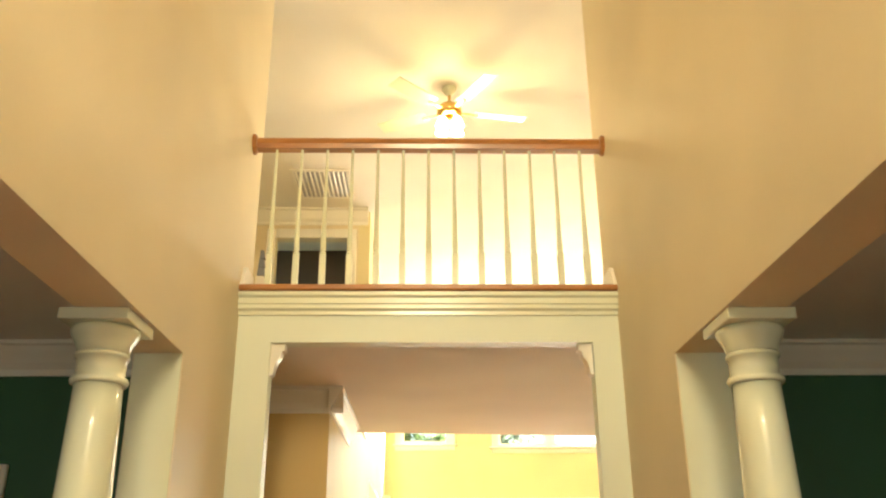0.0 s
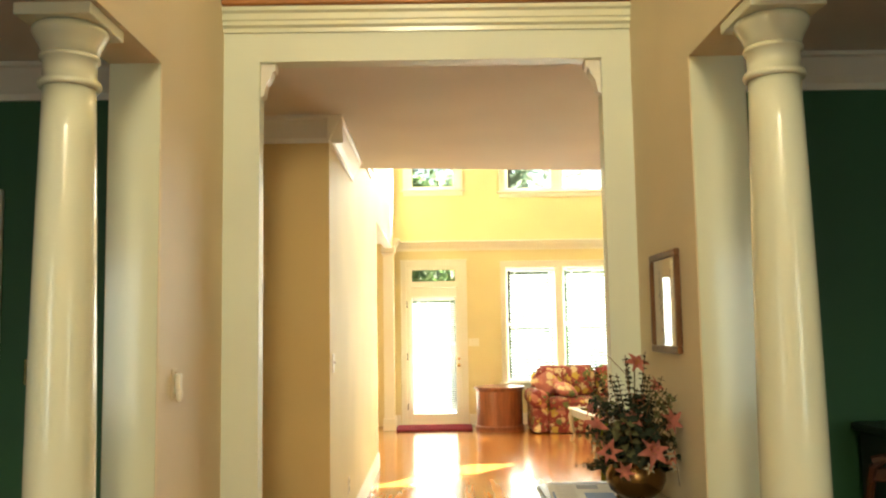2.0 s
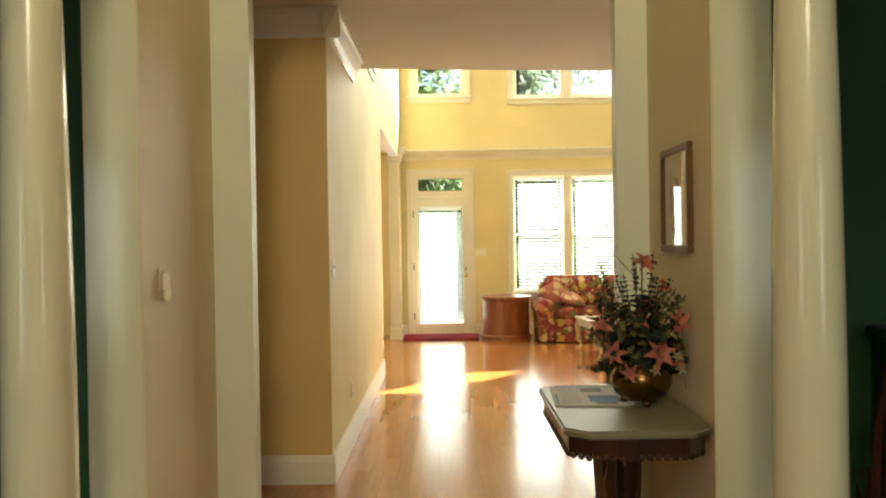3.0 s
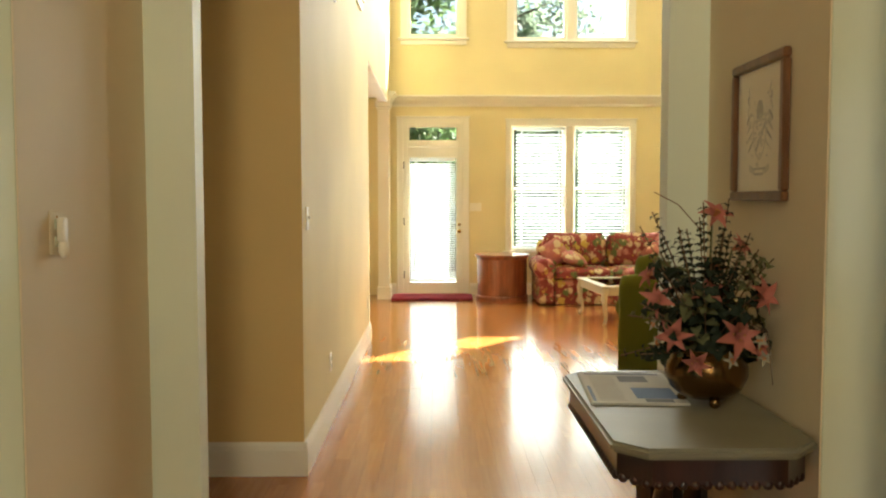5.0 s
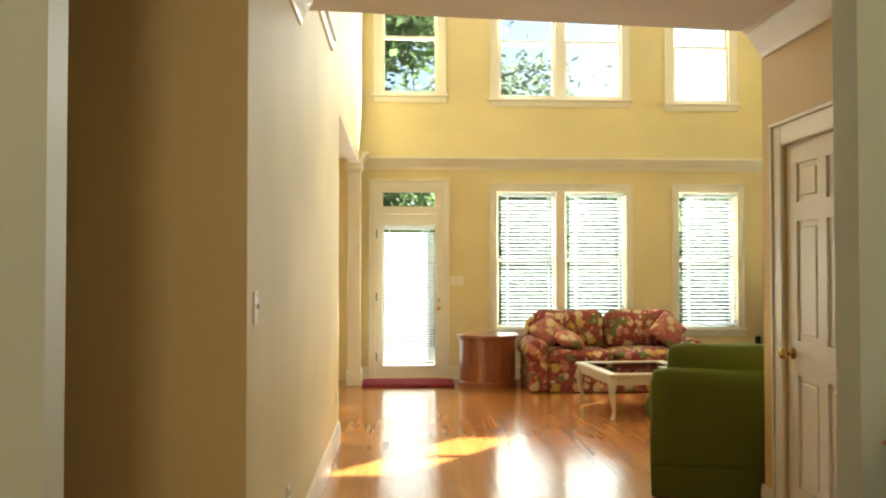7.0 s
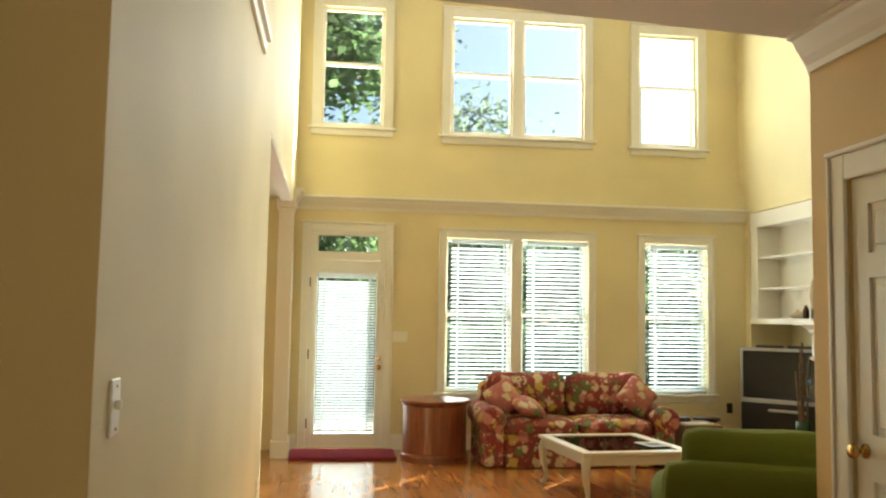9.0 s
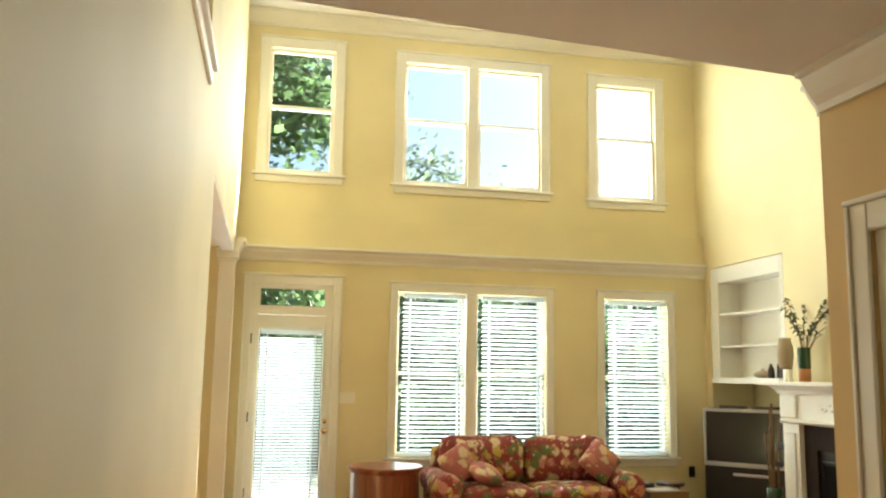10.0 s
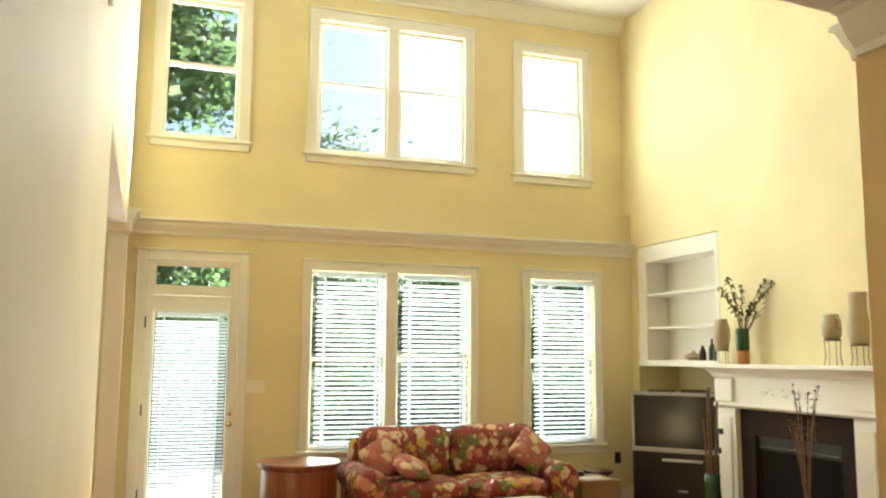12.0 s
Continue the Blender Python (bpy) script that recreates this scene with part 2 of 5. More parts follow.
TAN = material("tan_pottery", (0.5, 0.41, 0.28), 0.6, grain=0.15, scale=18)
TERRACOTTA = material("terracotta_glaze", (0.5, 0.2, 0.07), 0.4)
GREENGLASS = material("dark_green_glaze", (0.02, 0.06, 0.025), 0.2)
CARTON = material("brown_cardboard", (0.27, 0.17, 0.09), 0.85, grain=0.1)
TWIG = wood("dry_twig", (0.11, 0.06, 0.03), (0.22, 0.14, 0.08), 0.8)
LEAFDARK = material("dark_leaf", (0.02, 0.03, 0.016), 0.6, grain=0.2)
LEAFSAGE = material("sage_leaf", (0.13, 0.135, 0.06), 0.6, grain=0.2)
LILY = leafy("coral_petal", (0.46, 0.16, 0.13), (0.46, 0.15, 0.11), 0.3, 0.28)
WHITEPETAL = material("cream_petal", (0.36, 0.35, 0.27), 0.8)
BULB = glow("lit_glass_shade", (1, 0.75, 0.42), 3.5)
FOLIAGE = leafy("tree_foliage", (0.08, 0.125, 0.065), (0.22, 0.34, 0.15))
# Foliage paled in colour for outdoor haze; hedges and one tree wear it.
HAZELEAF = leafy("haze_paled_foliage", (0.14, 0.185, 0.145), (0.35, 0.44, 0.34), 0.6, 0.2)
BARK = material("tree_bark", (0.11, 0.08, 0.055), 0.9, grain=0.3, scale=12, bump=0.5)
GRASS = material("lawn", (0.06, 0.1, 0.025), 0.9, grain=0.3, scale=4, stain=0.2)
DECK = material("pale_patio_concrete", (0.5, 0.48, 0.44), 0.8, grain=0.1, scale=8)
# Dark base colour stands in for the shade inside the upper room.
ROOMSHADE = material("unlit_room_shade", (0.1, 0.075, 0.06), 0.8)

# ---- mesh helpers ----


def part(name, bm, mat, parent=None, label="", smooth=False):
    """Links a bmesh as one mesh object, under parent if there is one."""
    bmesh.ops.recalc_face_normals(bm, faces=bm.faces)
    me = bpy.data.meshes.new(name)
    bm.to_mesh(me)
    bm.free()
    me.materials.append(mat)
    if smooth:
        for p in me.polygons:
            p.use_smooth = True
    ob = new(name, me)
    ob.parent = parent
    if label:
        tagged(ob, label)
    return ob


def thing(name, x, y, z, label, category, rz=0.0, group=""):
    e = new(name)
    e.empty_display_size = 0.1
    e.matrix_world = pose(x, y, z, 0, 0, rz)
    return tagged(e, label, category, group)


def box(bm, x0, x1, y0, y1, z0, z1, bevel=0.0, segs=1):
    m = Matrix.LocRotScale(((x0 + x1) / 2, (y0 + y1) / 2, (z0 + z1) / 2), None, (abs(x1 - x0), abs(y1 - y0), abs(z1 - z0)))
    vs = bmesh.ops.create_cube(bm, size=1, matrix=m)["verts"]
    if bevel:
        es = list({e for v in vs for e in v.link_edges})
        bmesh.ops.bevel(bm, geom=es, offset=bevel, segments=segs, affect="EDGES", profile=0.5)
    return bm


def bx(x0, x1, y0, y1, z0, z1, bevel=0.0, segs=1):
    return box(bmesh.new(), x0, x1, y0, y1, z0, z1, bevel, segs)


def lathe(bm, profile, n=20, at=(0, 0, 0), start=0.0, sweep=2 * math.pi):
    """Turns (radius, height) pairs about z."""
    full = abs(sweep - 2 * math.pi) < 1e-6
    rings = []
    for r, z in profile:
        rings.append([bm.verts.new((at[0] + max(r, 1e-4) * math.cos(start + sweep * i / n), at[1] + max(r, 1e-4) * math.sin(start + sweep * i / n), at[2] + z))
                      for i in range(n if full else n + 1)])
    for a, b in zip(rings, rings[1:]):
        k = len(a)
        for i in range(k if full else k - 1):
            bm.faces.new((a[i], a[(i + 1) % k], b[(i + 1) % k], b[i]))
    for ring in (rings[0], rings[-1]):
        bm.faces.new(ring)
    return bm


def tube(bm, points, radii, n=8):
    """A round stem through points."""
    pts = [Vector(p) for p in points]
    rings = []
    for i, p in enumerate(pts):
        d = (pts[min(i + 1, len(pts) - 1)] - pts[max(i - 1, 0)]).normalized()
        a = d.orthogonal().normalized()
        if i:
            prev = rings[-1][0].co - pts[i - 1]
            a = (prev - d * prev.dot(d)).normalized() if (prev - d * prev.dot(d)).length > 1e-6 else a
        b = d.cross(a)
        r = radii[i] if isinstance(radii, (list, tuple)) else radii
        rings.append([bm.verts.new(p + r * (math.cos(2 * math.pi * k / n) * a + math.sin(2 * math.pi * k / n) * b)) for k in range(n)])
    for a, b in zip(rings, rings[1:]):
        for k in range(n):
            bm.faces.new((a[k], a[(k + 1) % n], b[(k + 1) % n], b[k]))
    bm.faces.new(rings[0])
    bm.faces.new(rings[-1])
    return bm


def prism(bm, outline, axis, lo, hi):
    """Extrudes a closed 2D outline along axis 'x', 'y' or 'z'; the outline is in the other two, in order."""
    def at(u, v, w):
        return {"x": (w, u, v), "y": (u, w, v), "z": (u, v, w)}[axis]
    a = [bm.verts.new(at(u, v, lo)) for u, v in outline]
    b = [bm.verts.new(at(u, v, hi)) for u, v in outline]
    n = len(outline)
    for i in range(n):
        bm.faces.new((a[i], a[(i + 1) % n], b[(i + 1) % n], b[i]))
    bm.faces.new(a)
    bm.faces.new(b)
    return bm


def slab(axis, u0, u1, w0, w1, z0, z1, holes=()):
    """A wall along axis 'x' or 'y' from u0 to u1, with its thickness w0..w1 and holes (ua, ub, za, zb) through it."""
    bm = bmesh.new()
    us = sorted({u0, u1, *[h[0] for h in holes], *[h[1] for h in holes]})
    zs = sorted({z0, z1, *[h[2] for h in holes], *[h[3] for h in holes]})
    us, zs = [u for u in us if u0 <= u <= u1], [z for z in zs if z0 <= z <= z1]

    def solid(i, k):
        if not (0 <= i < len(us) - 1 and 0 <= k < len(zs) - 1):
            return False
        u, z = (us[i] + us[i + 1]) / 2, (zs[k] + zs[k + 1]) / 2
        return not any(a < u < b and c < z < d for a, b, c, d in holes)

    def at(u, w, z):
        return (u, w, z) if axis == "x" else (w, u, z)

    def face(*cs):
        bm.faces.new([bm.verts.new(at(*c)) for c in cs])

    for i in range(len(us) - 1):
        for k in range(len(zs) - 1):
            if not solid(i, k):
                continue
            a, b, c, d = us[i], us[i + 1], zs[k], zs[k + 1]
            for w in (w0, w1):
                face((a, w, c), (b, w, c), (b, w, d), (a, w, d))
            if not solid(i - 1, k):
                face((a, w0, c), (a, w1, c), (a, w1, d), (a, w0, d))
            if not solid(i + 1, k):
                face((b, w0, c), (b, w1, c), (b, w1, d), (b, w0, d))
            if not solid(i, k - 1):
                face((a, w0, c), (b, w0, c), (b, w1, c), (a, w1, c))
            if not solid(i, k + 1):
                face((a, w0, d), (b, w0, d), (b, w1, d), (a, w1, d))
    bmesh.ops.remove_doubles(bm, verts=bm.verts, dist=1e-5)
    return bm


def setting(name, bm, mat, label, category):
    return tagged(part(name, bm, mat), label, category, kind="structure")


CROWN = [(0, 0), (0.018, 0), (0.022, 0.03), (0.05, 0.06), (0.085, 0.115), (0.095, 0.135), (0.12, 0.14), (0.12, 0.16), (0, 0.16)]
BASE = [(0, 0), (0.018, 0), (0.018, 0.125), (0.012, 0.15), (0.006, 0.165), (0, 0.165)]


def moulding(bm, profile, axis, wall, out, lo, hi, z):
    """A profile (out, up) run along axis on the wall plane, out of it by the sign out."""
    line = [(wall + out * d, z + h) for d, h in profile]
    return prism(bm, line, axis, lo, hi)


def wpart(name, bm, mat, root, label="", smooth=False):
    """A part given in the world's coordinates, under a thing."""
    ob = part(name, bm, mat, root, label, smooth)
    ob.matrix_parent_inverse = root.matrix_world.inverted()
    return ob


def soft_box(x0, x1, y0, y1, z0, z1, r=0.05, puff=0.0):
    """A cushion: a rounded block, its large faces puffed out."""
    bm = bmesh.new()
    n = 8
    c, h = Vector(((x0 + x1) / 2, (y0 + y1) / 2, (z0 + z1) / 2)), Vector(((x1 - x0) / 2, (y1 - y0) / 2, (z1 - z0) / 2))
    bmesh.ops.create_cube(bm, size=2)
    bmesh.ops.subdivide_edges(bm, edges=bm.edges[:], cuts=n, use_grid_fill=True)
    for v in bm.verts:
        p = Vector(v.co)
        q = Vector([max(-(1 - r / h[i]), min(1 - r / h[i], p[i])) for i in range(3)])
        d = Vector([(p[i] - q[i]) * h[i] for i in range(3)])
        inner = Vector([q[i] * h[i] for i in range(3)])
        if d.length > 1e-9:
            d = d.normalized() * r
        thin = min(range(3), key=lambda i: h[i])
        a, b = [i for i in range(3) if i != thin]
        bulge = puff * max(0, 1 - p[a] ** 2) * max(0, 1 - p[b] ** 2) * p[thin]
        d[thin] += bulge
        w = noise.noise(Vector((p + c) * 1.7)) * min(0.012, r * 0.2)
        v.co = c + inner + d + Vector((w, w, w))
    return bm


def wavy_skirt(x0, x1, y, z0, z1, depth=0.008, waves=14, along="x"):
    """A hanging fabric skirt with soft folds."""
    bm = bmesh.new()
    n = waves * 6
    rows = []
    for k in range(n + 1):
        u = x0 + (x1 - x0) * k / n
        w = depth * math.sin(2 * math.pi * waves * k / n)
        ring = []
        for z, d in ((z1, 0.15), (z0, 1.0)):
            for t in (0, 0.008):
                p = (u, y + w * d + t, z) if along == "x" else (y + w * d + t, u, z)
                ring.append(bm.verts.new(p))
        rows.append(ring)
    for a, c in zip(rows, rows[1:]):
        for i, j in ((0, 2), (1, 3), (0, 1), (2, 3)):
            bm.faces.new((a[i], a[j], c[j], c[i]))
    for r in (rows[0], rows[-1]):
        bm.faces.new((r[0], r[1], r[3], r[2]))
    return bm

# ---- structure ----
FL, FR, OP = -0.80, 1.14, 4.14          # foyer walls and the opening to the hall
TW, TE = 0.193, 0.208                    # thickness of the two foyer walls
HL, HR, HE = -0.44, 2.10, 7.03          # hall walls and the edge of the low ceiling
XR, YB, YU, CZ = 4.76, 13.0, 13.15, 5.35           # great room
HC, F2 = 2.72, 3.0                      # hall ceiling and upper floor

setting("floor", bx(-4.6, 5.6, -2.6, 13.3, -0.12, -0.012), SUBFLOOR, "dark bed under the oak floorboards", "floor")

UPW = [(-0.191, 0.507), (1.286, 2.005), (2.126, 2.855), (3.533, 4.252)]
LOW = [(1.24, 1.98), (2.10, 2.87), (3.54, 4.29)]
ZL0, ZL1 = 0.62, 2.33
setting("wall_north_lower", slab("x", HL - 0.12, 5.6, YB, 13.2, -0.1, 3.07,
        [(-0.26, 0.56, -0.1, 2.36), (1.24, 2.87, ZL0, ZL1), (3.54, 4.29, ZL0, ZL1)]), YELLOW, "yellow painted window wall with a ledge above", "wall")
setting("wall_north_upper", slab("x", HL - 0.12, 5.6, YU, 13.35, 3.07, 5.45,
        [(-0.191, 0.507, 3.565, 4.952), (1.286, 2.855, 3.525, 4.911), (3.533, 4.252, 3.484, 4.85)]), YELLOW, "yellow painted upper window wall", "wall")
setting("wall_east", slab("y", 7.15, YB, XR, XR + 0.8, -0.1, 5.45, [(11.48, 12.88, -0.1, 2.70), (9.92, 11.2, -0.1, 1.05)]), YELLOW,
        "yellow painted wall with an alcove and a hearth", "wall")
setting("wall_alcove_back", bx(XR + 0.5, XR + 0.795, 11.48, 12.88, -0.1, 2.70), YELLOW, "yellow painted back of the alcove", "wall")
setting("wall_firebox_back", bx(XR + 0.45, XR + 0.795, 9.92, 11.2, -0.1, 1.05), SOOT, "sooty back of the firebox", "wall")
setting("wall_south_great_room", bx(HR + 0.12, 5.6, 7.03, 7.15, -0.1, 5.45), YELLOW, "yellow painted wall beside the hall", "wall")
setting("wall_west", slab("y", 5.25, YB, HL - 0.12, HL, -0.1, 5.45,
        [(9.25, 12.5, -0.1, 2.63), (4.0, 8.44, F2, 5.45)]), YELLOW, "yellow painted wall with an opening to a side room", "wall")
pil = bx(HL - 0.135, HL + 0.014, 12.44, 12.56, 0.17, 2.5, 0.004)
box(pil, HL - 0.15, HL + 0.03, 12.42, 12.575, 0.0, 0.17, 0.006)
box(pil, HL - 0.145, HL + 0.024, 12.43, 12.57, 2.5, 2.53, 0.005)
box(pil, HL - 0.165, HL + 0.045, 12.41, 12.59, 2.53, 2.628, 0.012)
setting("trim_opening_pilaster", pil, WHITE, "white square pilaster at the side room opening", "pilaster")
setting("trim_opening_soffit", bx(HL - 0.118, HL - 0.002, 9.25, 12.41, 2.6, 2.628), CEIL, "white soffit of the side room opening", "trim")
bm = bx(-2.6, HL - 0.12, 5.25, 5.37, -0.1, F2 - 0.006)
box(bm, -2.6, HL - 0.0005, 5.246, 5.2498, -0.1, F2 - 0.006)
setting("wall_hall_cross", bm, OCHRESHADE, "wall across the side passage in shade-deepened ochre", "wall")
setting("wall_hall_east", slab("y", 4.24, 7.15, HR, HR + 0.12, -0.1, 5.45, [(6.12, 6.88, -0.1, 2.04)]), OCHRESHADE, "hall wall with a closet door in shade-deepened ochre", "wall")
setting("wall_passage_end", bx(-2.72, -2.6, 4.24, 5.37, -0.1, HC), OCHRESHADE, "end of the side passage in shade-deepened ochre", "wall")
setting("wall_foyer_west", slab("y", -2.4, 4.4, FL - TW, FL, -0.1, 5.45, [(-0.6, 3.24, -0.1, 2.43), (4.24, 4.5, -0.1, HC)]), CREAM,
        "cream painted foyer wall with a wide opening", "wall")
setting("wall_foyer_east", slab("y", -2.4, 4.4, FR, FR + TE, -0.1, 5.45, [(-0.6, 3.24, -0.1, 2.43), (4.24, 4.5, -0.1, HC)]), CREAM,
        "cream painted foyer wall with a wide opening", "wall")
setting("wall_entry", slab("x", -1.05, 1.39, -2.6, -2.4, -0.1, 5.45, [(-0.3, 0.65, 3.3, 4.95)]), CREAM, "cream painted entry wall with a high window", "wall")
setting("wall_opening", slab("x", FL, FR, OP, OP + 0.10, -0.1, F2 - 0.025, [(-0.63, 1.0, -0.1, HC)]), SATIN, "white painted cased opening to the hall", "wall")
setting("wall_passage_south_west", bx(-2.6, FL - TW, 4.34, 4.44, -0.1, HC), YELLOW, "yellow painted wall of the side passage", "wall")
setting("wall_passage_south_east", bx(FR + TE, HR, 4.34, 4.44, -0.1, HC), YELLOW, "yellow painted wall of the hall", "wall")
for s, x0, x1, side in ((-1, -4.4, FL - TW, "west"), (1, FR + TE, 4.6, "east")):
    setting(f"wall_green_north_{side}", bx(x0, x1, 4.2, 4.336, -0.1, HC), GREEN, "dark green painted wall of a side room", "wall")
    setting(f"wall_green_far_{side}", bx(*((x0 - 0.12, x0) if s < 0 else (x1, x1 + 0.12)), -1.4, 4.33, -0.1, HC), GREEN, "dark green painted wall of a side room", "wall")
    setting(f"wall_green_south_{side}", slab("x", x0, x1, -1.5, -1.38, -0.1, HC, [((x0 + x1) / 2 - 0.5, (x0 + x1) / 2 + 0.5, 0.7, 2.1)]), GREEN, "dark green painted wall with a window", "wall")
    setting(f"ceiling_side_room_{side}", bx(x0, x1, -1.38, 4.2, HC + 0.004, HC + 0.1), CEIL, "white ceiling of a side room", "ceiling")
    cr = moulding(bmesh.new(), CROWN, "x", 4.2, -1, x0, x1, HC - 0.16)
    setting(f"trim_crown_side_room_{side}", cr, WHITE, "white crown moulding on a green wall", "moulding")
    setting(f"baseboard_side_room_{side}", moulding(bmesh.new(), BASE, "x", 4.2, -1, x0, x1, 0), WHITE, "white baseboard on a green wall", "baseboard")

for x0, x1, side in ((FL - TW, FL, "west"), (FR, FR + TE, "east")):
    bm = bx(x0 + 0.004, x1 - 0.004, 3.236, 3.24, 0.0, 2.43)
    setting(f"trim_jamb_{side}", bm, GLOSS, "white painted jamb of the foyer opening", "trim")

# side room beyond the opening in the west wall
setting("wall_breakfast_west", bx(-3.6, -3.48, 8.5, 13.2, -0.1, HC), YELLOW, "yellow painted wall of the breakfast room", "wall")
setting("wall_breakfast_south", bx(-3.5, HL - 0.12, 8.5, 8.62, -0.1, HC), YELLOW, "yellow painted wall of the breakfast room", "wall")
setting("wall_breakfast_north", slab("x", -3.48, HL - 0.122, 13.0, 13.2, -0.1, HC, [(-3.0, -1.3, 0.7, 2.2)]), YELLOW, "yellow painted wall of the breakfast room", "wall")
setting("ceiling_breakfast", bx(-3.5, HL - 0.12, 8.62, 13.0, HC + 0.002, HC + 0.27), CEIL, "white ceiling of the breakfast room", "ceiling")

# hall ceiling with the landing above
bm = bmesh.new()
prism(bm, [(-2.6, OP + 0.1), (HR - 0.002, OP + 0.1), (HR - 0.002, 7.17), (HL + 0.002, 6.88), (HL + 0.002, 5.248), (-2.6, 5.248)], "z", HC, F2 - 0.004)
setting("ceiling_hall", bm, CEIL, "white hall ceiling under the landing", "ceiling")
setting("floor_upper_passage", bx(-2.6, HL - 0.122, 5.372, 8.438, HC + 0.01, F2 - 0.004), CEIL, "floor of the upper passage", "floor")
setting("ceiling_great_room", bx(-2.8, 5.6, -2.6, 13.45, CZ, CZ + 0.12), CEIL, "white ceiling over foyer and great room", "ceiling")
# upstairs passage
bm = slab("x", -2.6, HL - 0.12, 8.44, 8.56, F2, CZ, [(-1.44, -0.68, F2, 5.04)])
setting("wall_upper_passage", bm, CREAM, "cream painted wall of the upper passage", "wall")
setting("wall_upper_end", bx(-2.72, -2.6, 4.0, 8.56, F2, CZ), CREAM, "cream painted end wall upstairs", "wall")
setting("wall_upper_room", bx(-2.0, -0.57, 9.6, 9.7, F2, CZ), ROOMSHADE, "upper room wall coloured dark for the unlit interior", "wall")
setting("wall_upper_south_west", bx(-2.6, FL - TW, 4.2, 4.3, F2, CZ), CREAM, "cream painted wall upstairs", "wall")
setting("wall_upper_south_east", bx(FR + TE, HR, 4.2, 4.3, F2, CZ), CREAM, "cream painted wall upstairs", "wall")
setting("trim_upper_crown", moulding(bmesh.new(), CROWN, "x", 8.44, -1, -2.6, HL - 0.02, CZ - 0.16), WHITE, "white crown moulding upstairs", "moulding")
bm = bmesh.new()
box(bm, -1.54, -1.44, 8.415, 8.44, F2, 5.14, 0.006)
box(bm, -0.68, -0.58, 8.415, 8.44, F2, 5.14, 0.006)
box(bm, -1.44, -0.68, 8.415, 8.44, 5.04, 5.14, 0.006)
setting("trim_upper_door", bm, WHITE, "white casing of an upstairs doorway", "trim")
bm = bmesh.new()
box(bm, HL, HL + 0.02, 6.9, 8.46, F2 - 0.09, F2 - 0.02, 0.004)
box(bm, HL - 0.1, HL + 0.045, 6.9, 8.46, F2 - 0.02, F2 + 0.012, 0.004)
setting("trim_upper_passage_edge", bm, WHITE, "white edge trim of the upper passage floor", "trim")

# crown, base and ledge mouldings
setting("wall_east_return", bx(XR, XR + 0.8, YB + 0.002, YU, 3.072, 5.45), YELLOW, "yellow painted return beside the upper windows", "wall")
setting("wall_west_return", bx(HL - 0.12, HL, YB + 0.002, YU, 3.072, 5.45), YELLOW, "yellow painted return beside the upper windows", "wall")
bm = bmesh.new()
moulding(bm, CROWN, "x", YU, -1, HL, XR, CZ - 0.16)
setting("trim_crown_great_room", bm, WHITE, "white crown moulding above the upper windows", "moulding")
bm = bmesh.new()
moulding(bm, [(0, 0), (0.015, 0), (0.02, 0.03), (0.06, 0.08), (0.075, 0.11), (0.10, 0.125), (0.10, 0.15), (0, 0.16)], "x", YB, -1, HL, XR, 2.60)
moulding(bm, [(0, 0), (0.015, 0), (0.02, 0.03), (0.06, 0.08), (0.075, 0.11), (0.10, 0.125), (0.10, 0.15), (0, 0.16)], "y", HL, 1, 12.5, YB, 2.60)
setting("trim_ledge_great_room", bm, WHITE, "white moulded band between window rows", "moulding")
SMALL = [(d * 0.72, h * 0.95) for d, h in CROWN]
bm = bmesh.new()
moulding(bm, SMALL, "y", HL, 1, 5.25 - 0.085, 6.62, HC - 0.152)
moulding(bm, SMALL, "x", 5.25, -1, -2.6, HL + 0.085, HC - 0.152)
setting("trim_crown_hall_west", bm, WHITE, "white crown moulding along the hall", "moulding")
bm = bmesh.new()
moulding(bm, CROWN, "y", HR, -1, 4.44, 7.13, HC - 0.16)
moulding(bm, CROWN, "x", 7.15, 1, HR, HR + 0.12, HC - 0.16)
setting("trim_crown_hall_east", bm, WHITE, "white crown moulding above a closet door", "moulding")
for x, s in ((-0.63, 1), (1.0, -1)):
    bm = bmesh.new()
    moulding(bm, [(0, 0), (0.015, 0.01), (0.02, 0.04), (0.028, 0.07), (0.05, 0.10), (0.055, 0.125), (0.07, 0.13), (0.07, 0.165), (0, 0.165)], "y", x, s, OP + 0.03, OP + 0.1, HC - 0.165)
    setting("trim_opening_return_west" if s > 0 else "trim_opening_return_east", bm, WHITE, "white crown return in the cased opening", "moulding")
bm = bmesh.new()
moulding(bm, BASE, "y", HL, 1, 5.25 - 0.0155, 9.25, 0)
moulding(bm, BASE, "x", 5.25, -1, -2.6, HL + 0.0155, 0)
moulding(bm, BASE, "y", HL, 1, 12.48, YB, 0)
moulding(bm, BASE, "x", 12.5, -1, HL - 0.12, HL + 0.018, 0)
setting("baseboard_west", bm, WHITE, "white baseboard along the hall wall", "baseboard")
bm = bmesh.new()
for a, b in ((HL, -0.36), (0.66, 1.12), (1.12, XR)):
    moulding(bm, BASE, "x", YB, -1, a, b, 0)
setting("baseboard_north", bm, WHITE, "white baseboard under the windows", "baseboard")
bm = bmesh.new()
moulding(bm, BASE, "y", HR, -1, 7.0, 7.168, 0)
moulding(bm, BASE, "y", HR, -1, 4.44, 6.0, 0)
moulding(bm, BASE, "x", 7.15, 1, HR - 0.018, XR, 0)
setting("baseboard_hall_east", bm, WHITE, "white baseboard beside the closet door", "baseboard")
bm = bmesh.new()
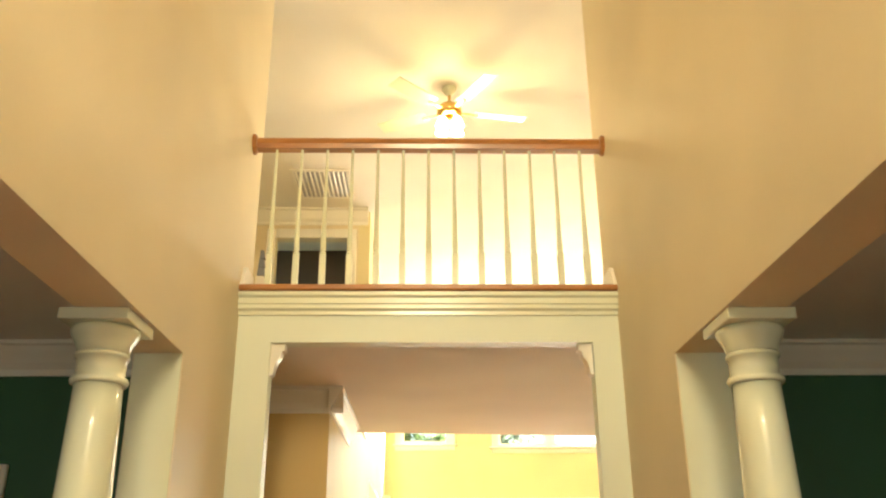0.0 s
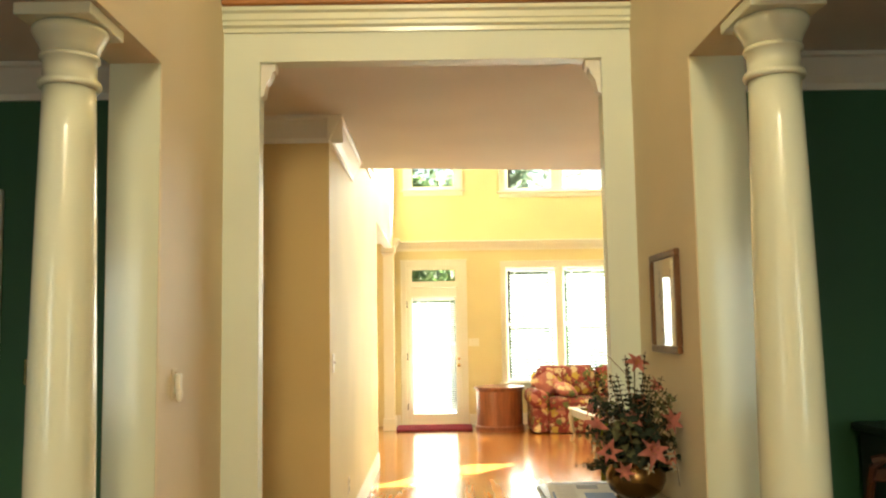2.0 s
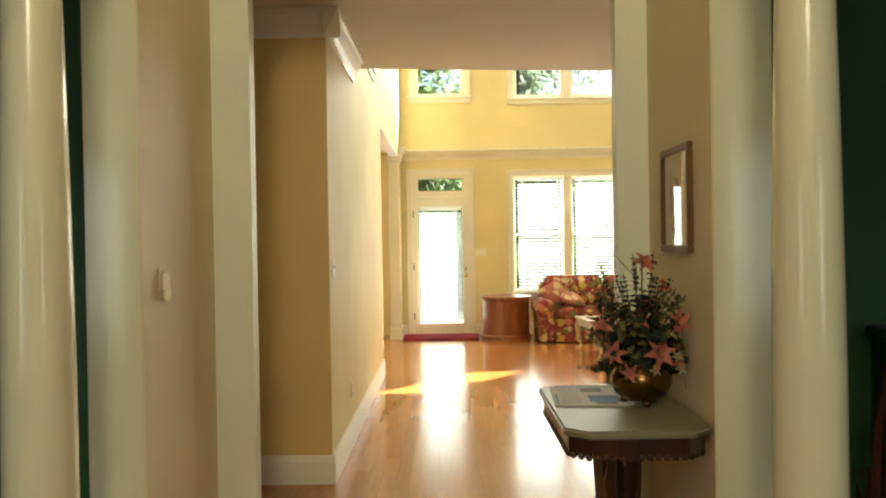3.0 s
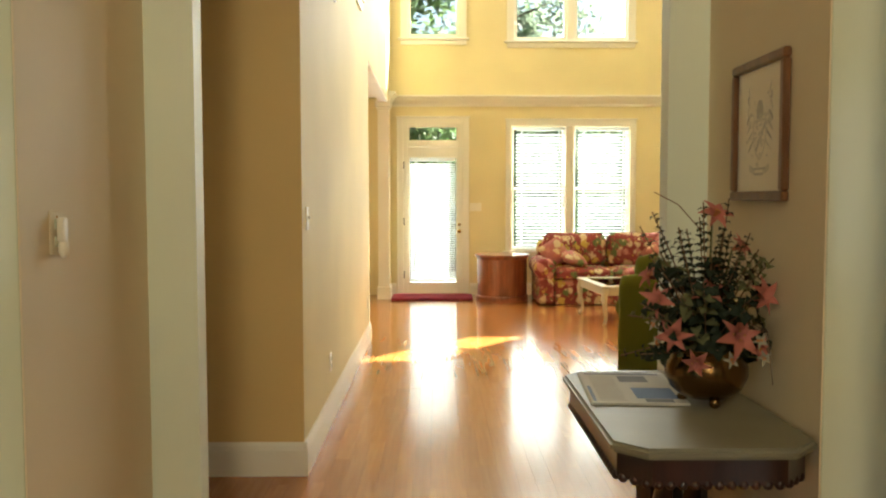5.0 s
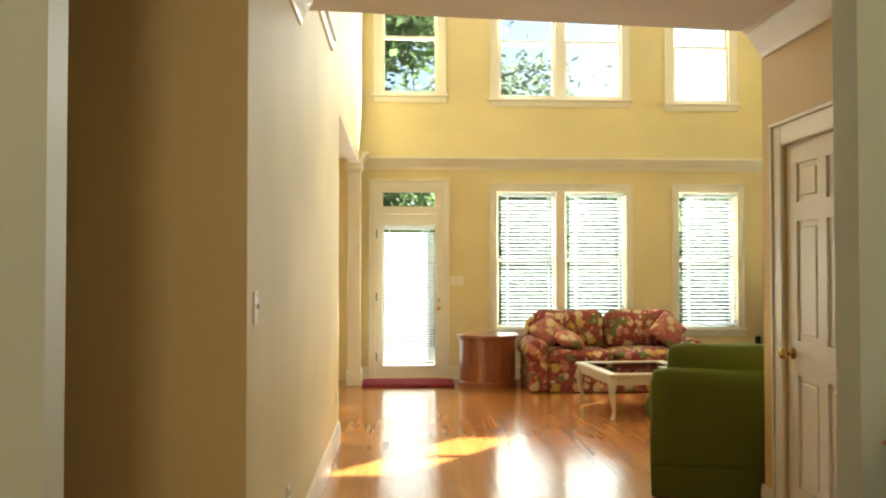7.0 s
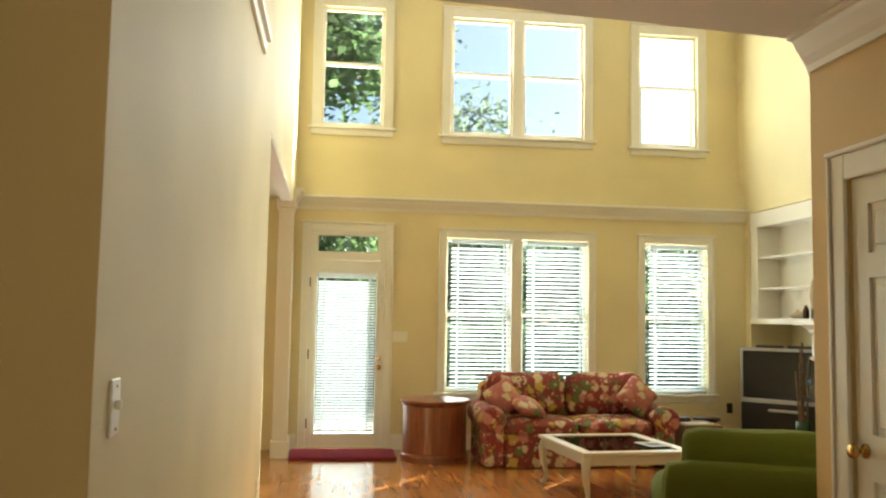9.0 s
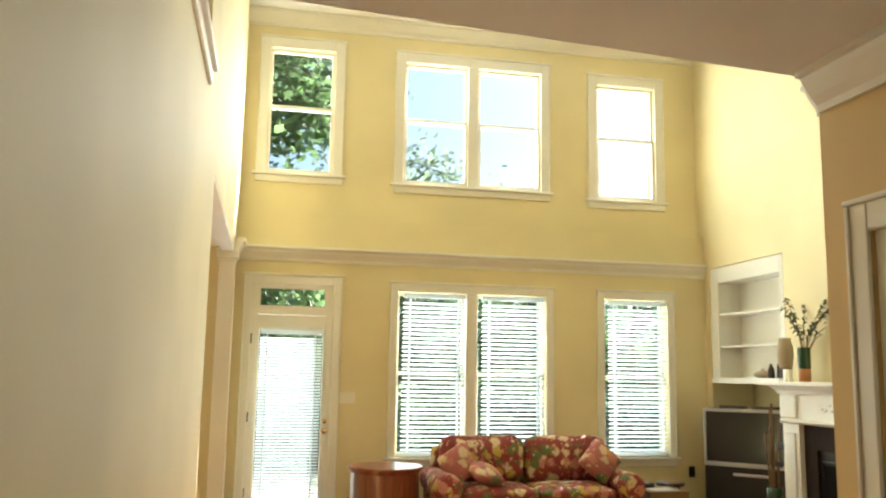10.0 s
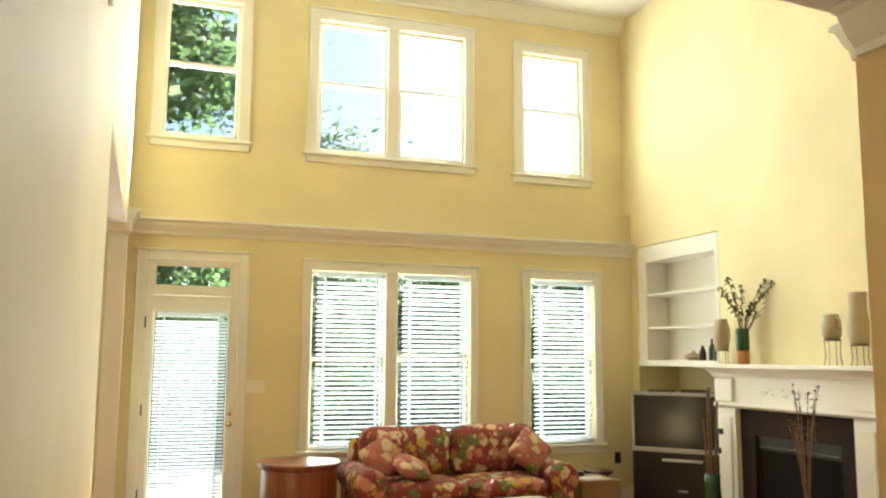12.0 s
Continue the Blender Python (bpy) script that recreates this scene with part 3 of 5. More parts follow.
for x, s in ((FL, 1), (FR, -1)):
    moulding(bm, BASE, "y", x, s, 3.24, OP, 0)
    moulding(bm, BASE, "y", x, s, -2.4, -0.6, 0)
moulding(bm, BASE, "x", OP, -1, FL, -0.63 + 0.018, 0)
moulding(bm, BASE, "x", OP, -1, 1.0 - 0.018, FR, 0)
moulding(bm, BASE, "y", -0.63, 1, OP - 0.018, OP + 0.10, 0)
moulding(bm, BASE, "y", 1.0, -1, OP - 0.018, OP + 0.10, 0)
setting("baseboard_foyer", bm, WHITE, "white baseboard round the foyer", "baseboard")
# entablature under the landing rail
bm = bmesh.new()
moulding(bm, [(0, 0), (0.012, 0), (0.014, 0.02), (0.03, 0.03), (0.03, 0.05), (0.036, 0.055), (0.036, 0.085), (0.05, 0.095), (0.05, 0.115), (0, 0.115)], "x", OP, -1, FL, FR, 2.86)
setting("trim_landing_fascia", bm, GLOSS, "white moulded fascia under the landing", "moulding")
bm = bmesh.new()
box(bm, FL, FR, OP - 0.065, OP + 0.14, F2 - 0.022, F2 + 0.01, 0.008, 2)
setting("trim_landing_nosing", bm, OAK, "golden oak nosing at the landing edge", "trim")
bm = bmesh.new()
prism(bm, [(OP - 0.05, F2 + 0.01), (OP + 0.2, F2 + 0.01), (OP + 0.2, F2 + 0.13), (OP + 0.02, F2 + 0.13)], "x", FL, FL + 0.02)
prism(bm, [(OP - 0.05, F2 + 0.01), (OP + 0.2, F2 + 0.01), (OP + 0.2, F2 + 0.13), (OP + 0.02, F2 + 0.13)], "x", FR - 0.02, FR)
setting("baseboard_landing", bm, WHITE, "white baseboard ends on the landing", "baseboard")


def side_casing(name, x0, x1, z1, w, y, z0=0.0, sill=False, parent=None):
    """Moulded casing round an opening in a wall across y, on its near face."""
    bm = bmesh.new()
    d = 0.022
    for a, b in ((x0 - w, x0), (x1, x1 + w)):
        box(bm, a, b, y - d, y, z0, z1 + w, 0.005)
    box(bm, x0, x1, y - d + 0.001, y, z1, z1 + w, 0.005)
    box(bm, x0 - w - 0.012, x1 + w + 0.012, y - d - 0.014, y, z1 + w, z1 + w + 0.02, 0.004)
    for a, b in ((x0 - w, x0 - w + 0.018), (x1 + w - 0.018, x1 + w)):
        box(bm, a, b, y - d - 0.01, y - d, z0, z1 + w, 0.003)
    return part(name, bm, WHITE, parent)


def sash_window(n, x_cells, z0, z1, y, label, blinds):
    """A double-hung window unit in the wall at y: casing, sill, sashes, panes, and blinds on request."""
    x0, x1 = x_cells[0][0], x_cells[-1][1]
    root = thing(f"window_{n}", (x0 + x1) / 2, y, z0, label, "window")
    tagged(root, kind="structure")
    inv = root.matrix_world.inverted()

    def add(nm, bm, mat, parent=root, lab=""):
        ob = part(nm, bm, mat, parent, lab)
        ob.matrix_parent_inverse = inv
        return ob

    wide = 0.11 if z0 > 3 else 0.085
    c = side_casing("window_casing", x0, x1, z1, wide, y, z0, parent=root)
    c.matrix_parent_inverse = inv
    bm = bmesh.new()
    box(bm, x0 - wide - 0.035, x1 + wide + 0.035, y - 0.05, y + 0.1, z0 - 0.03, z0, 0.008, 2)
    box(bm, x0 - wide, x1 + wide, y - 0.02, y, z0 - 0.1, z0 - 0.03, 0.005)
    add("window_sill", bm, WHITE)
    deep = 0.012 if z0 > 3 else 0.075
    for i in range(len(x_cells) - 1):
        add("mullion", bx(x_cells[i][1], x_cells[i + 1][0], y - 0.012, y + deep + 0.07, z0, z1, 0.006), WHITE)
    mid = (z0 + z1) / 2 + (0.035 if z0 > 3 else 0)
    for a, b in x_cells:
        for k, (za, zb, yy) in enumerate(((z0, mid + 0.02, y + deep), (mid - 0.02, z1, y + deep + 0.035))):
            bm = bmesh.new()
            f = 0.032
            box(bm, a, a + f, yy, yy + 0.032, za, zb, 0.003)
            box(bm, b - f, b, yy, yy + 0.032, za, zb, 0.003)
            box(bm, a + f, b - f, yy, yy + 0.032, za, za + f + (0.015 if k == 0 else 0), 0.003)
            box(bm, a + f, b - f, yy, yy + 0.032, zb - f, zb, 0.003)
            s = add("sash", bm, WHITE)
            g = part("pane", bx(a + f, b - f, yy + 0.014, yy + 0.018, za + f, zb - f), DIMPANE, s)
            g.visible_shadow = False
        if blinds:
            blind(f"blind", a + 0.065, b - 0.006, y + 0.005, z0 + 0.03, z1 - 0.01)
    return root


def blind(name, x0, x1, y, z0, z1, slat=0.05, pitch=0.046, tilt=-21, lab="white horizontal slat blind lowered in a window"):
    """A slatted blind hanging from its head rail."""
    root = thing("window_blind", (x0 + x1) / 2, y, z0, lab, "blind", group="slat blinds in the great room")
    w = (x1 - x0) / 2
    part("head_rail", bx(-w, w, 0, 0.05, z1 - z0 - 0.05, z1 - z0, 0.006), BLIND, root)
    part("bottom_rail", bx(-w, w, 0.004, 0.05, 0, 0.022, 0.006), BLIND, root)
    first = None
    n = int((z1 - z0 - 0.09) / pitch)
    for i in range(n):
        if first is None:
            bm = bmesh.new()
            box(bm, -w, w, -slat / 2, slat / 2, -0.0014, 0.0014)
            first = part("slat", bm, BLIND, root)
            ob = first
        else:
            ob = new("slat", first.data)
            ob.parent = root
        ob.matrix_basis = pose(0, 0.028, 0.045 + i * pitch, tilt)
    for sx in (-0.78 * w, 0.78 * w):
        for dy in (0.0, 0.054):
            part("ladder_tape", bx(sx - 0.006, sx + 0.006, dy, dy + 0.0015, 0.02, z1 - z0 - 0.04), BLIND, root)
    return root


sash_window(1, LOW[:2], ZL0, ZL1, YB, "white double window with two sashes each", True)
sash_window(2, LOW[2:], ZL0, ZL1, YB, "white double-hung window beside the alcove", True)
sash_window(3, UPW[:1], 3.565, 4.952, YU, "white upper window facing dense leaves", False)
sash_window(4, UPW[1:3], 3.525, 4.911, YU, "white paired upper window against bright sky", False)
sash_window(5, UPW[3:], 3.484, 4.85, YU, "white upper window against bright sky", False)

# floor: boards run away from the foyer


def floor_boards():
    w, y0, y1 = 0.083, -2.4, 13.0
    rest = bmesh.new()
    rnd = random.Random(4)
    near = setting("floor_boards", bx(-0.5, -0.45, 4.3, 4.35, -0.011, -0.010), FLOOR, "glossy golden oak strip floor", "floor")
    x = -3.4
    cache = {}
    count = 0
    while x < 5.3:
        y = y0 - rnd.random() * 0.9
        while y < y1:
            ln = rnd.choice((0.7, 0.9, 1.1, 1.3))
            ya, yb = max(y, y0), min(y + ln, y1)
            y += ln
            if yb - ya < 0.05:
                continue
            g = 0.00015
            if -0.44 < x < 1.6 and 5.0 < ya and yb < 10.4 and count < 290:
                key = round(yb - ya, 2)
                if key not in cache:
                    bm = bx(-w / 2 + g, w / 2 - g, -key / 2 + g, key / 2 - g, -0.012, 0, 0.0003)
                    me = bpy.data.meshes.new("floorboard")
                    bm.to_mesh(me)
                    bm.free()
                    me.materials.append(FLOOR)
                    cache[key] = me
                ob = new("floorboard", cache[key])
                ob.parent = near
                ob.matrix_basis = pose(x + w / 2, (ya + yb) / 2, 0)
                count += 1
            else:
                vs = [rest.verts.new(p) for p in ((x + g, ya + g, 0), (x + w - g, ya + g, 0), (x + w - g, yb - g, 0), (x + g, yb - g, 0),
                                                  (x + g, ya + g, -0.011), (x + w - g, ya + g, -0.011), (x + w - g, yb - g, -0.011), (x + g, yb - g, -0.011))]
                for f in ((0, 1, 2, 3), (0, 4, 5, 1), (1, 5, 6, 2), (2, 6, 7, 3), (3, 7, 4, 0)):
                    rest.faces.new([vs[k] for k in f])
        x += w
    r = part("floorboard_rest", rest, FLOOR, near)
    tagged(r, kind="stuff")

# ---- foyer ----


def column(x, y):
    c = thing("column", x, y, 0, "white painted round column with a moulded capital", "column", group="foyer columns")
    part("plinth", bx(-0.125, 0.125, -0.135, 0.135, 0, 0.06, 0.004), GLOSS, c)
    part("base_moulding", lathe(bmesh.new(), [(0.125, 0.06), (0.13, 0.075), (0.125, 0.095), (0.108, 0.1), (0.105, 0.12)], 32), GLOSS, c, smooth=True)
    prof = [(0.103, 0.12)] + [(0.102 - 0.024 * max(0, (k / 14 - 0.3) / 0.7) ** 1.6, 0.12 + 2.08 * k / 14) for k in range(15)]
    part("shaft", lathe(bmesh.new(), prof, 40), GLOSS, c, smooth=True)
    part("neck", lathe(bmesh.new(), [(0.078, 2.2), (0.09, 2.2), (0.094, 2.21), (0.09, 2.222), (0.08, 2.226), (0.08, 2.285), (0.088, 2.287), (0.09, 2.295), (0.086, 2.303)], 40), GLOSS, c, smooth=True)
    part("echinus", lathe(bmesh.new(), [(0.084, 2.303), (0.09, 2.33), (0.103, 2.352), (0.112, 2.37), (0.112, 2.382), (0.106, 2.392)], 40), GLOSS, c, smooth=True)
    part("abacus", bx(-0.115, 0.115, -0.135, 0.135, 2.392, 2.43, 0.003), GLOSS, c)
    return c


col = column(-0.932, 2.77)
copy_thing(col, pose(1.262, 2.77, 0))

# landing balustrade
rail = thing("landing_balustrade", 0.17, OP + 0.02, F2 + 0.01, "oak handrail on white turned balusters", "balustrade")
bm = bmesh.new()
prism(bm, [(-0.03, 0.81), (0.03, 0.81), (0.036, 0.835), (0.03, 0.865), (0.015, 0.88), (-0.015, 0.88), (-0.03, 0.865), (-0.036, 0.835)], "x", FL - 0.17 + 0.02, FR - 0.17 - 0.02)
part("handrail", bm, OAK, rail, "golden oak handrail")
for x, s in ((FL - 0.17, 1), (FR - 0.17, -1)):
    bm = lathe(bmesh.new(), [(0.058, 0), (0.058, 0.012), (0.046, 0.022), (0.04, 0.022)], 24)
    bmesh.ops.transform(bm, matrix=pose(x, 0, 0.845, 0, 90 * s, 0), verts=bm.verts)
    part("rosette", bm, OAK, rail, "round oak wall rosette")
bm = bmesh.new()
box(bm, -0.016, 0.016, -0.016, 0.016, 0, 0.19, 0.002)
lathe(bm, [(0.016, 0.188), (0.019, 0.196), (0.012, 0.205), (0.0155, 0.225), (0.0125, 0.3), (0.009, 0.55), (0.0075, 0.815)], 12)
first = part("baluster", bm, GLOSS, rail)
for i in range(13):
    ob = first if i == 0 else new("baluster", first.data)
    ob.parent = rail
    ob.matrix_basis = pose(-0.84 + 1.675 * i / 12, 0, 0)

flag = thing("folded_flag", FL + 0.05, OP + 0.22, F2 + 0.002, "small dark striped flag leaning on the landing wall", "flag")
for i in range(6):
    bm = bmesh.new()
    prism(bm, [(-0.03 + i * 0.004, i * 0.05), (0.03 - i * 0.002, i * 0.05), (0.028 - i * 0.004, i * 0.05 + 0.048), (-0.026 + i * 0.004, i * 0.05 + 0.048)], "y", -0.012, 0.012)
    part("stripe", bm, (MAT if i % 2 else MATBOARD) if i < 3 else INK, flag)


def wall_plate(name, x, y, z, rz, label, cat, toggle=True, w=0.07, h=0.115, mat=PLATE):
    p = thing(name, x, y, z, label, cat, rz)
    part("plate", bx(-w / 2, w / 2, -0.006, 0, -h / 2, h / 2, 0.003), mat, p)
    if toggle:
        n = max(1, round(w / 0.07))
        for i in range(n):
            sx = (i - (n - 1) / 2) * 0.046
            part("toggle", bx(sx - 0.005, sx + 0.005, -0.018, -0.006, -0.004, 0.014, 0.002), PLATE, p)
    else:
        for dz in (-0.022, 0.022):
            part("socket", bx(-0.016, 0.016, -0.009, -0.006, dz - 0.014, dz + 0.014, 0.003), mat if mat is BLACK else GLOSS, p)
    for dz in (-0.042, 0.042):
        bm = lathe(bmesh.new(), [(0.003, 0), (0.003, 0.002), (0.001, 0.0025)], 8)
        bmesh.ops.transform(bm, matrix=pose(0, -0.006, dz, 90), verts=bm.verts)
        part("screw", bm, BRASS, p)
    return p


wall_plate("light_switch", FL, 3.43, 1.25, 90, "cream switch plate on the foyer wall", "switch", False, mat=CREAM)
nl = thing("night_light", FL, 3.43, 1.235, "small white plug-in night light on a wall plate", "night light", 90)
part("plug_base", bx(-0.014, 0.014, -0.03, -0.0095, -0.01, 0.055, 0.004), PLATE, nl)
bm = bmesh.new()
bmesh.ops.create_uvsphere(bm, u_segments=16, v_segments=10, radius=1, matrix=Matrix.Translation((0, -0.022, -0.025)) @ Matrix.Diagonal((0.014, 0.014, 0.028, 1)))
part("lens", bm, PLATE, nl, smooth=True)
wall_plate("light_switch", HL, 5.40, 1.24, 90, "ivory switch plate on the hall wall", "switch")
wall_plate("wall_outlet", HL, 6.26, 0.36, 90, "ivory wall outlet above the hall baseboard", "outlet", False)
wall_plate("wall_outlet", HL, 9.0, 0.38, 90, "ivory wall outlet near the opening", "outlet", False)
wall_plate("light_switch", 0.74, YB, 1.22, 0, "ivory triple switch plate beside the glazed door", "switch", w=0.16)
wall_plate("wall_outlet", 4.55, YB, 0.46, 0, "dark wall outlet beside the window", "outlet", False, mat=BLACK)
wall_plate("light_switch", -1.70, 4.2, 1.27, 0, "brass switch plate on a green wall", "switch", mat=BRASS)

# framed print on the foyer wall
pic = thing("framed_print", FR, 3.655, 1.535, "dark walnut framed pencil print behind glass", "picture", 90)
# local x runs along the wall, local y points into it
hw, hh, fw = 0.2, 0.205, 0.028
for nm, a in (("frame_rail", (-hw, hw, hh - fw, hh)), ("frame_rail", (-hw, hw, -hh, -hh + fw)), ("frame_stile", (-hw, -hw + fw, -hh + fw, hh - fw)), ("frame_stile", (hw - fw, hw, -hh + fw, hh - fw))):
    bm = bx(a[0], a[1], 0, 0.022, a[2], a[3], 0.005)
    part(nm, bm, FRAMEWOOD, pic)
part("mat_board", bx(-hw + fw, hw - fw, 0.002, 0.007, -hh + fw, hh - fw), MATBOARD, pic)

def crest(name, outline, depth, mat):
    bm = prism(bmesh.new(), outline, "y", 0.0072, depth)
    part(name, bm, mat, pic)


crest("shield", [(-0.05, 0.03), (0.05, 0.03), (0.05, -0.03), (0.03, -0.07), (0, -0.09), (-0.03, -0.07), (-0.05, -0.03)], 0.0076, PRINT)
crest("shield_field", [(-0.042, 0.023), (0.042, 0.023), (0.042, -0.028), (0.025, -0.062), (0, -0.078), (-0.025, -0.062), (-0.042, -0.028)], 0.0079, MATBOARD)
crest("shield_bend", [(-0.042, 0.005), (-0.042, 0.023), (0.03, -0.055), (0.02, -0.066)], 0.0082, PENCIL)
crest("helmet", [(-0.022, 0.032), (0.022, 0.032), (0.026, 0.06), (0.012, 0.085), (-0.012, 0.085), (-0.026, 0.06)], 0.0078, PENCIL)
crest("banner", [(-0.075, -0.098), (-0.04, -0.108), (0.04, -0.108), (0.075, -0.098), (0.075, -0.118), (0.04, -0.128), (-0.04, -0.128), (-0.075, -0.118)], 0.0077, PRINT)
crest("banner_field", [(-0.03, -0.112), (0.03, -0.112), (0.03, -0.123), (-0.03, -0.123)], 0.0081, MATBOARD)
for sx in (-1, 1):
    for k in range(7):
        a = 0.35 + k * 0.42
        pts = [(sx * (0.055 + 0.03 * math.sin(a + j * 0.5) + 0.004 * k), 0.0074, 0.1 - 0.027 * k + 0.011 * j) for j in range(4)]
        part("mantling", tube(bmesh.new(), pts, [0.0012, 0.003, 0.0035, 0.001], 5), PENCIL if k % 2 else PRINT, pic)
    part("corner_rosette", lathe(bmesh.new(), [(0.012, 0.113), (0.012, 0.1135), (0.004, 0.1136)], 12, at=(sx * 0.075, 0.0073, 0)), PRINT, pic).matrix_basis = pose(0, 0.121, 0.013, 90)
rnd = random.Random(2)
for k in range(70):
    u, v = rnd.gauss(0, 0.05), rnd.gauss(0.0, 0.06)
    if abs(u) > 0.09 or abs(v) > 0.115:
        continue
    a, b = rnd.uniform(0.002, 0.01), rnd.uniform(0.0015, 0.006)
    part("print_stroke", bx(u - a, u + a, 0.0083 + 0.00003 * k, 0.0086 + 0.00003 * k, v - b, v + b), PRINT, pic)
for k in range(2):
    part("caption_bar", bx(-0.05 + 0.02 * k, 0.05 - 0.02 * k, 0.0072, 0.0085, -0.115 - 0.016 * k, -0.109 - 0.016 * k), PENCIL, pic)
bm = bmesh.new()
bm.faces.new([bm.verts.new(p) for p in ((-hw + fw, 0.014, -hh + fw), (hw - fw, 0.014, -hh + fw), (hw - fw, 0.014, hh - fw), (-hw + fw, 0.014, hh - fw))])
part("glazing", bm, PANE, pic)
pic.matrix_world = pose(FR, 3.655, 1.535, 0, 0, 90)

# marble-topped parlour table
tab = thing("parlour_table", 0.875, 3.615, 0, "dark carved mahogany parlour table with cream marble top", "table")


def clipped(hx, hy, c):
    return [(-hx + c, -hy), (hx - c, -hy), (hx, -hy + c), (hx, hy - c), (hx - c, hy), (-hx + c, hy), (-hx, hy - c), (-hx, -hy + c)]


bm = prism(bmesh.new(), clipped(0.253, 0.465, 0.075), "z", 0.722, 0.75)
bmesh.ops.bevel(bm, geom=[e for e in bm.edges if abs(e.verts[0].co.z - e.verts[1].co.z) < 1e-6], offset=0.009, segments=3, affect="EDGES")
part("marble_top", bm, MARBLE, tab, "cream marble top with clipped corners")
bm = prism(bmesh.new(), clipped(0.232, 0.44, 0.07), "z", 0.655, 0.721)
part("apron", bm, MAHOGANY, tab)
bm = bmesh.new()
ring = clipped(0.232, 0.44, 0.07)
for i in range(8):
    a, b = Vector(ring[i]), Vector(ring[(i + 1) % 8])
    n = max(3, int((b - a).length / 0.028))
    for k in range(n):
        p = a.lerp(b, (k + 0.5) / n)
        bmesh.ops.create_uvsphere(bm, u_segments=8, v_segments=5, radius=0.013, matrix=Matrix.Translation((p.x * 0.985, p.y * 0.985, 0.655)))
part("scalloped_edge", bm, MAHOGANY, tab, smooth=True)
for sx in (-1, 1):
    for sy in (-1, 1):
        bm = prism(bmesh.new(), [(0.11, 0.66), (0.2, 0.66), (0.19, 0.5), (0.165, 0.36), (0.175, 0.26), (0.25, 0.16), (0.33, 0.06), (0.335, 0.0), (0.28, 0.0), (0.24, 0.07), (0.17, 0.16), (0.09, 0.24), (0.075, 0.36), (0.1, 0.5)], "y", -0.022, 0.022)
        bmesh.ops.bevel(bm, geom=bm.edges[:], offset=0.004, segments=1, affect="EDGES")
        ang = math.degrees(math.atan2(sy * 0.36, sx * 0.17))
        bmesh.ops.transform(bm, matrix=pose(0, 0, 0, 0, 0, ang), verts=bm.verts)
        bmesh.ops.scale(bm, vec=(0.62, 0.95, 1), verts=bm.verts)
        part("leg", bm, MAHOGANY, tab)
part("centre_post", lathe(bmesh.new(), [(0.02, 0.12), (0.035, 0.16), (0.02, 0.2), (0.045, 0.24), (0.05, 0.26), (0.025, 0.3), (0.022, 0.32), (0.045, 0.4), (0.05, 0.45), (0.03, 0.53), (0.022, 0.56), (0.04, 0.6), (0.05, 0.66)], 20), MAHOGANY, tab, smooth=True)
part("cross_stretcher", bx(-0.12, 0.12, -0.2, 0.2, 0.17, 0.2, 0.008), MAHOGANY, tab)

news = thing("newspaper", 0.795, 3.79, 0.7505, "folded newspaper with photographs lying on the marble", "newspaper", -4)
for k in range(3):
    part("sheet", bx(-0.14 + 0.002 * k, 0.14, -0.215, 0.215 - 0.003 * k, 0.0025 * k, 0.0025 * k + 0.0022, 0.0006), PAPER, news)
rnd = random.Random(8)
for (a, b, c, d, m) in ((-0.12, 0.12, 0.17, 0.195, INK), (-0.02, 0.07, 0.06, 0.15, INK), (0.0, 0.12, -0.16, -0.02, BLUEINK), (0.02, 0.1, -0.205, -0.165, INK), (-0.13, -0.12, -0.2, 0.0, BLUEINK)):
    part("printed_photo", bx(a, b, c, d, 0.0074, 0.0077), m, news)
for k in range(22):
    y = 0.15 - 0.016 * k
    part("text_line", bx(-0.11, -0.03 - 0.01 * rnd.random(), y - 0.003, y, 0.0074, 0.0076), PENCIL, news)

# brass bowl with the lilies
bowl = thing("flower_bowl", 0.972, 3.60, 0.7505, "round tarnished brass bowl on small feet", "bowl")
part("bowl", lathe(bmesh.new(), [(0.03, 0.022), (0.07, 0.025), (0.1, 0.05), (0.116, 0.085), (0.115, 0.115), (0.098, 0.145), (0.1, 0.16), (0.108, 0.166), (0.1, 0.166), (0.092, 0.15), (0.03, 0.14)], 32), BRONZE, bowl, smooth=True)
for k in range(3):
    a = 2.1 * k + 0.6
    bm = bmesh.new()
    bmesh.ops.create_uvsphere(bm, u_segments=10, v_segments=6, radius=0.016, matrix=Matrix.Translation((0.065 * math.cos(a), 0.065 * math.sin(a), 0.016)))
    part("foot", bm, BRONZE, bowl, smooth=True)


def petal(bm, base, tip, width, lift):
    """A pointed, cupped petal."""
    base, tip = Vector(base), Vector(tip)
    d = tip - base
    side = d.cross(lift).normalized() * width
    up = side.cross(d).normalized()
    rows = []
    for t, w, u in ((0, 0.25, 0), (0.22, 0.7, 0.16), (0.45, 0.98, 0.2), (0.68, 0.92, 0.12), (0.86, 0.55, -0.04), (0.97, 0.2, -0.2), (1, 0.03, -0.27)):
        c = base + d * t + up * (u * d.length)
        rows.append([bm.verts.new(c - side * w + up * w * 0.12 * d.length), bm.verts.new(c), bm.verts.new(c + side * w + up * w * 0.12 * d.length)])
    for a, b in zip(rows, rows[1:]):
        for k in range(2):
            bm.faces.new((a[k], a[k + 1], b[k + 1], b[k]))


arr = thing("flower_arrangement", 0.972, 3.60, 0.90, "coral lilies with eucalyptus and white sprigs in a bowl", "flowers")
rnd = random.Random(11)


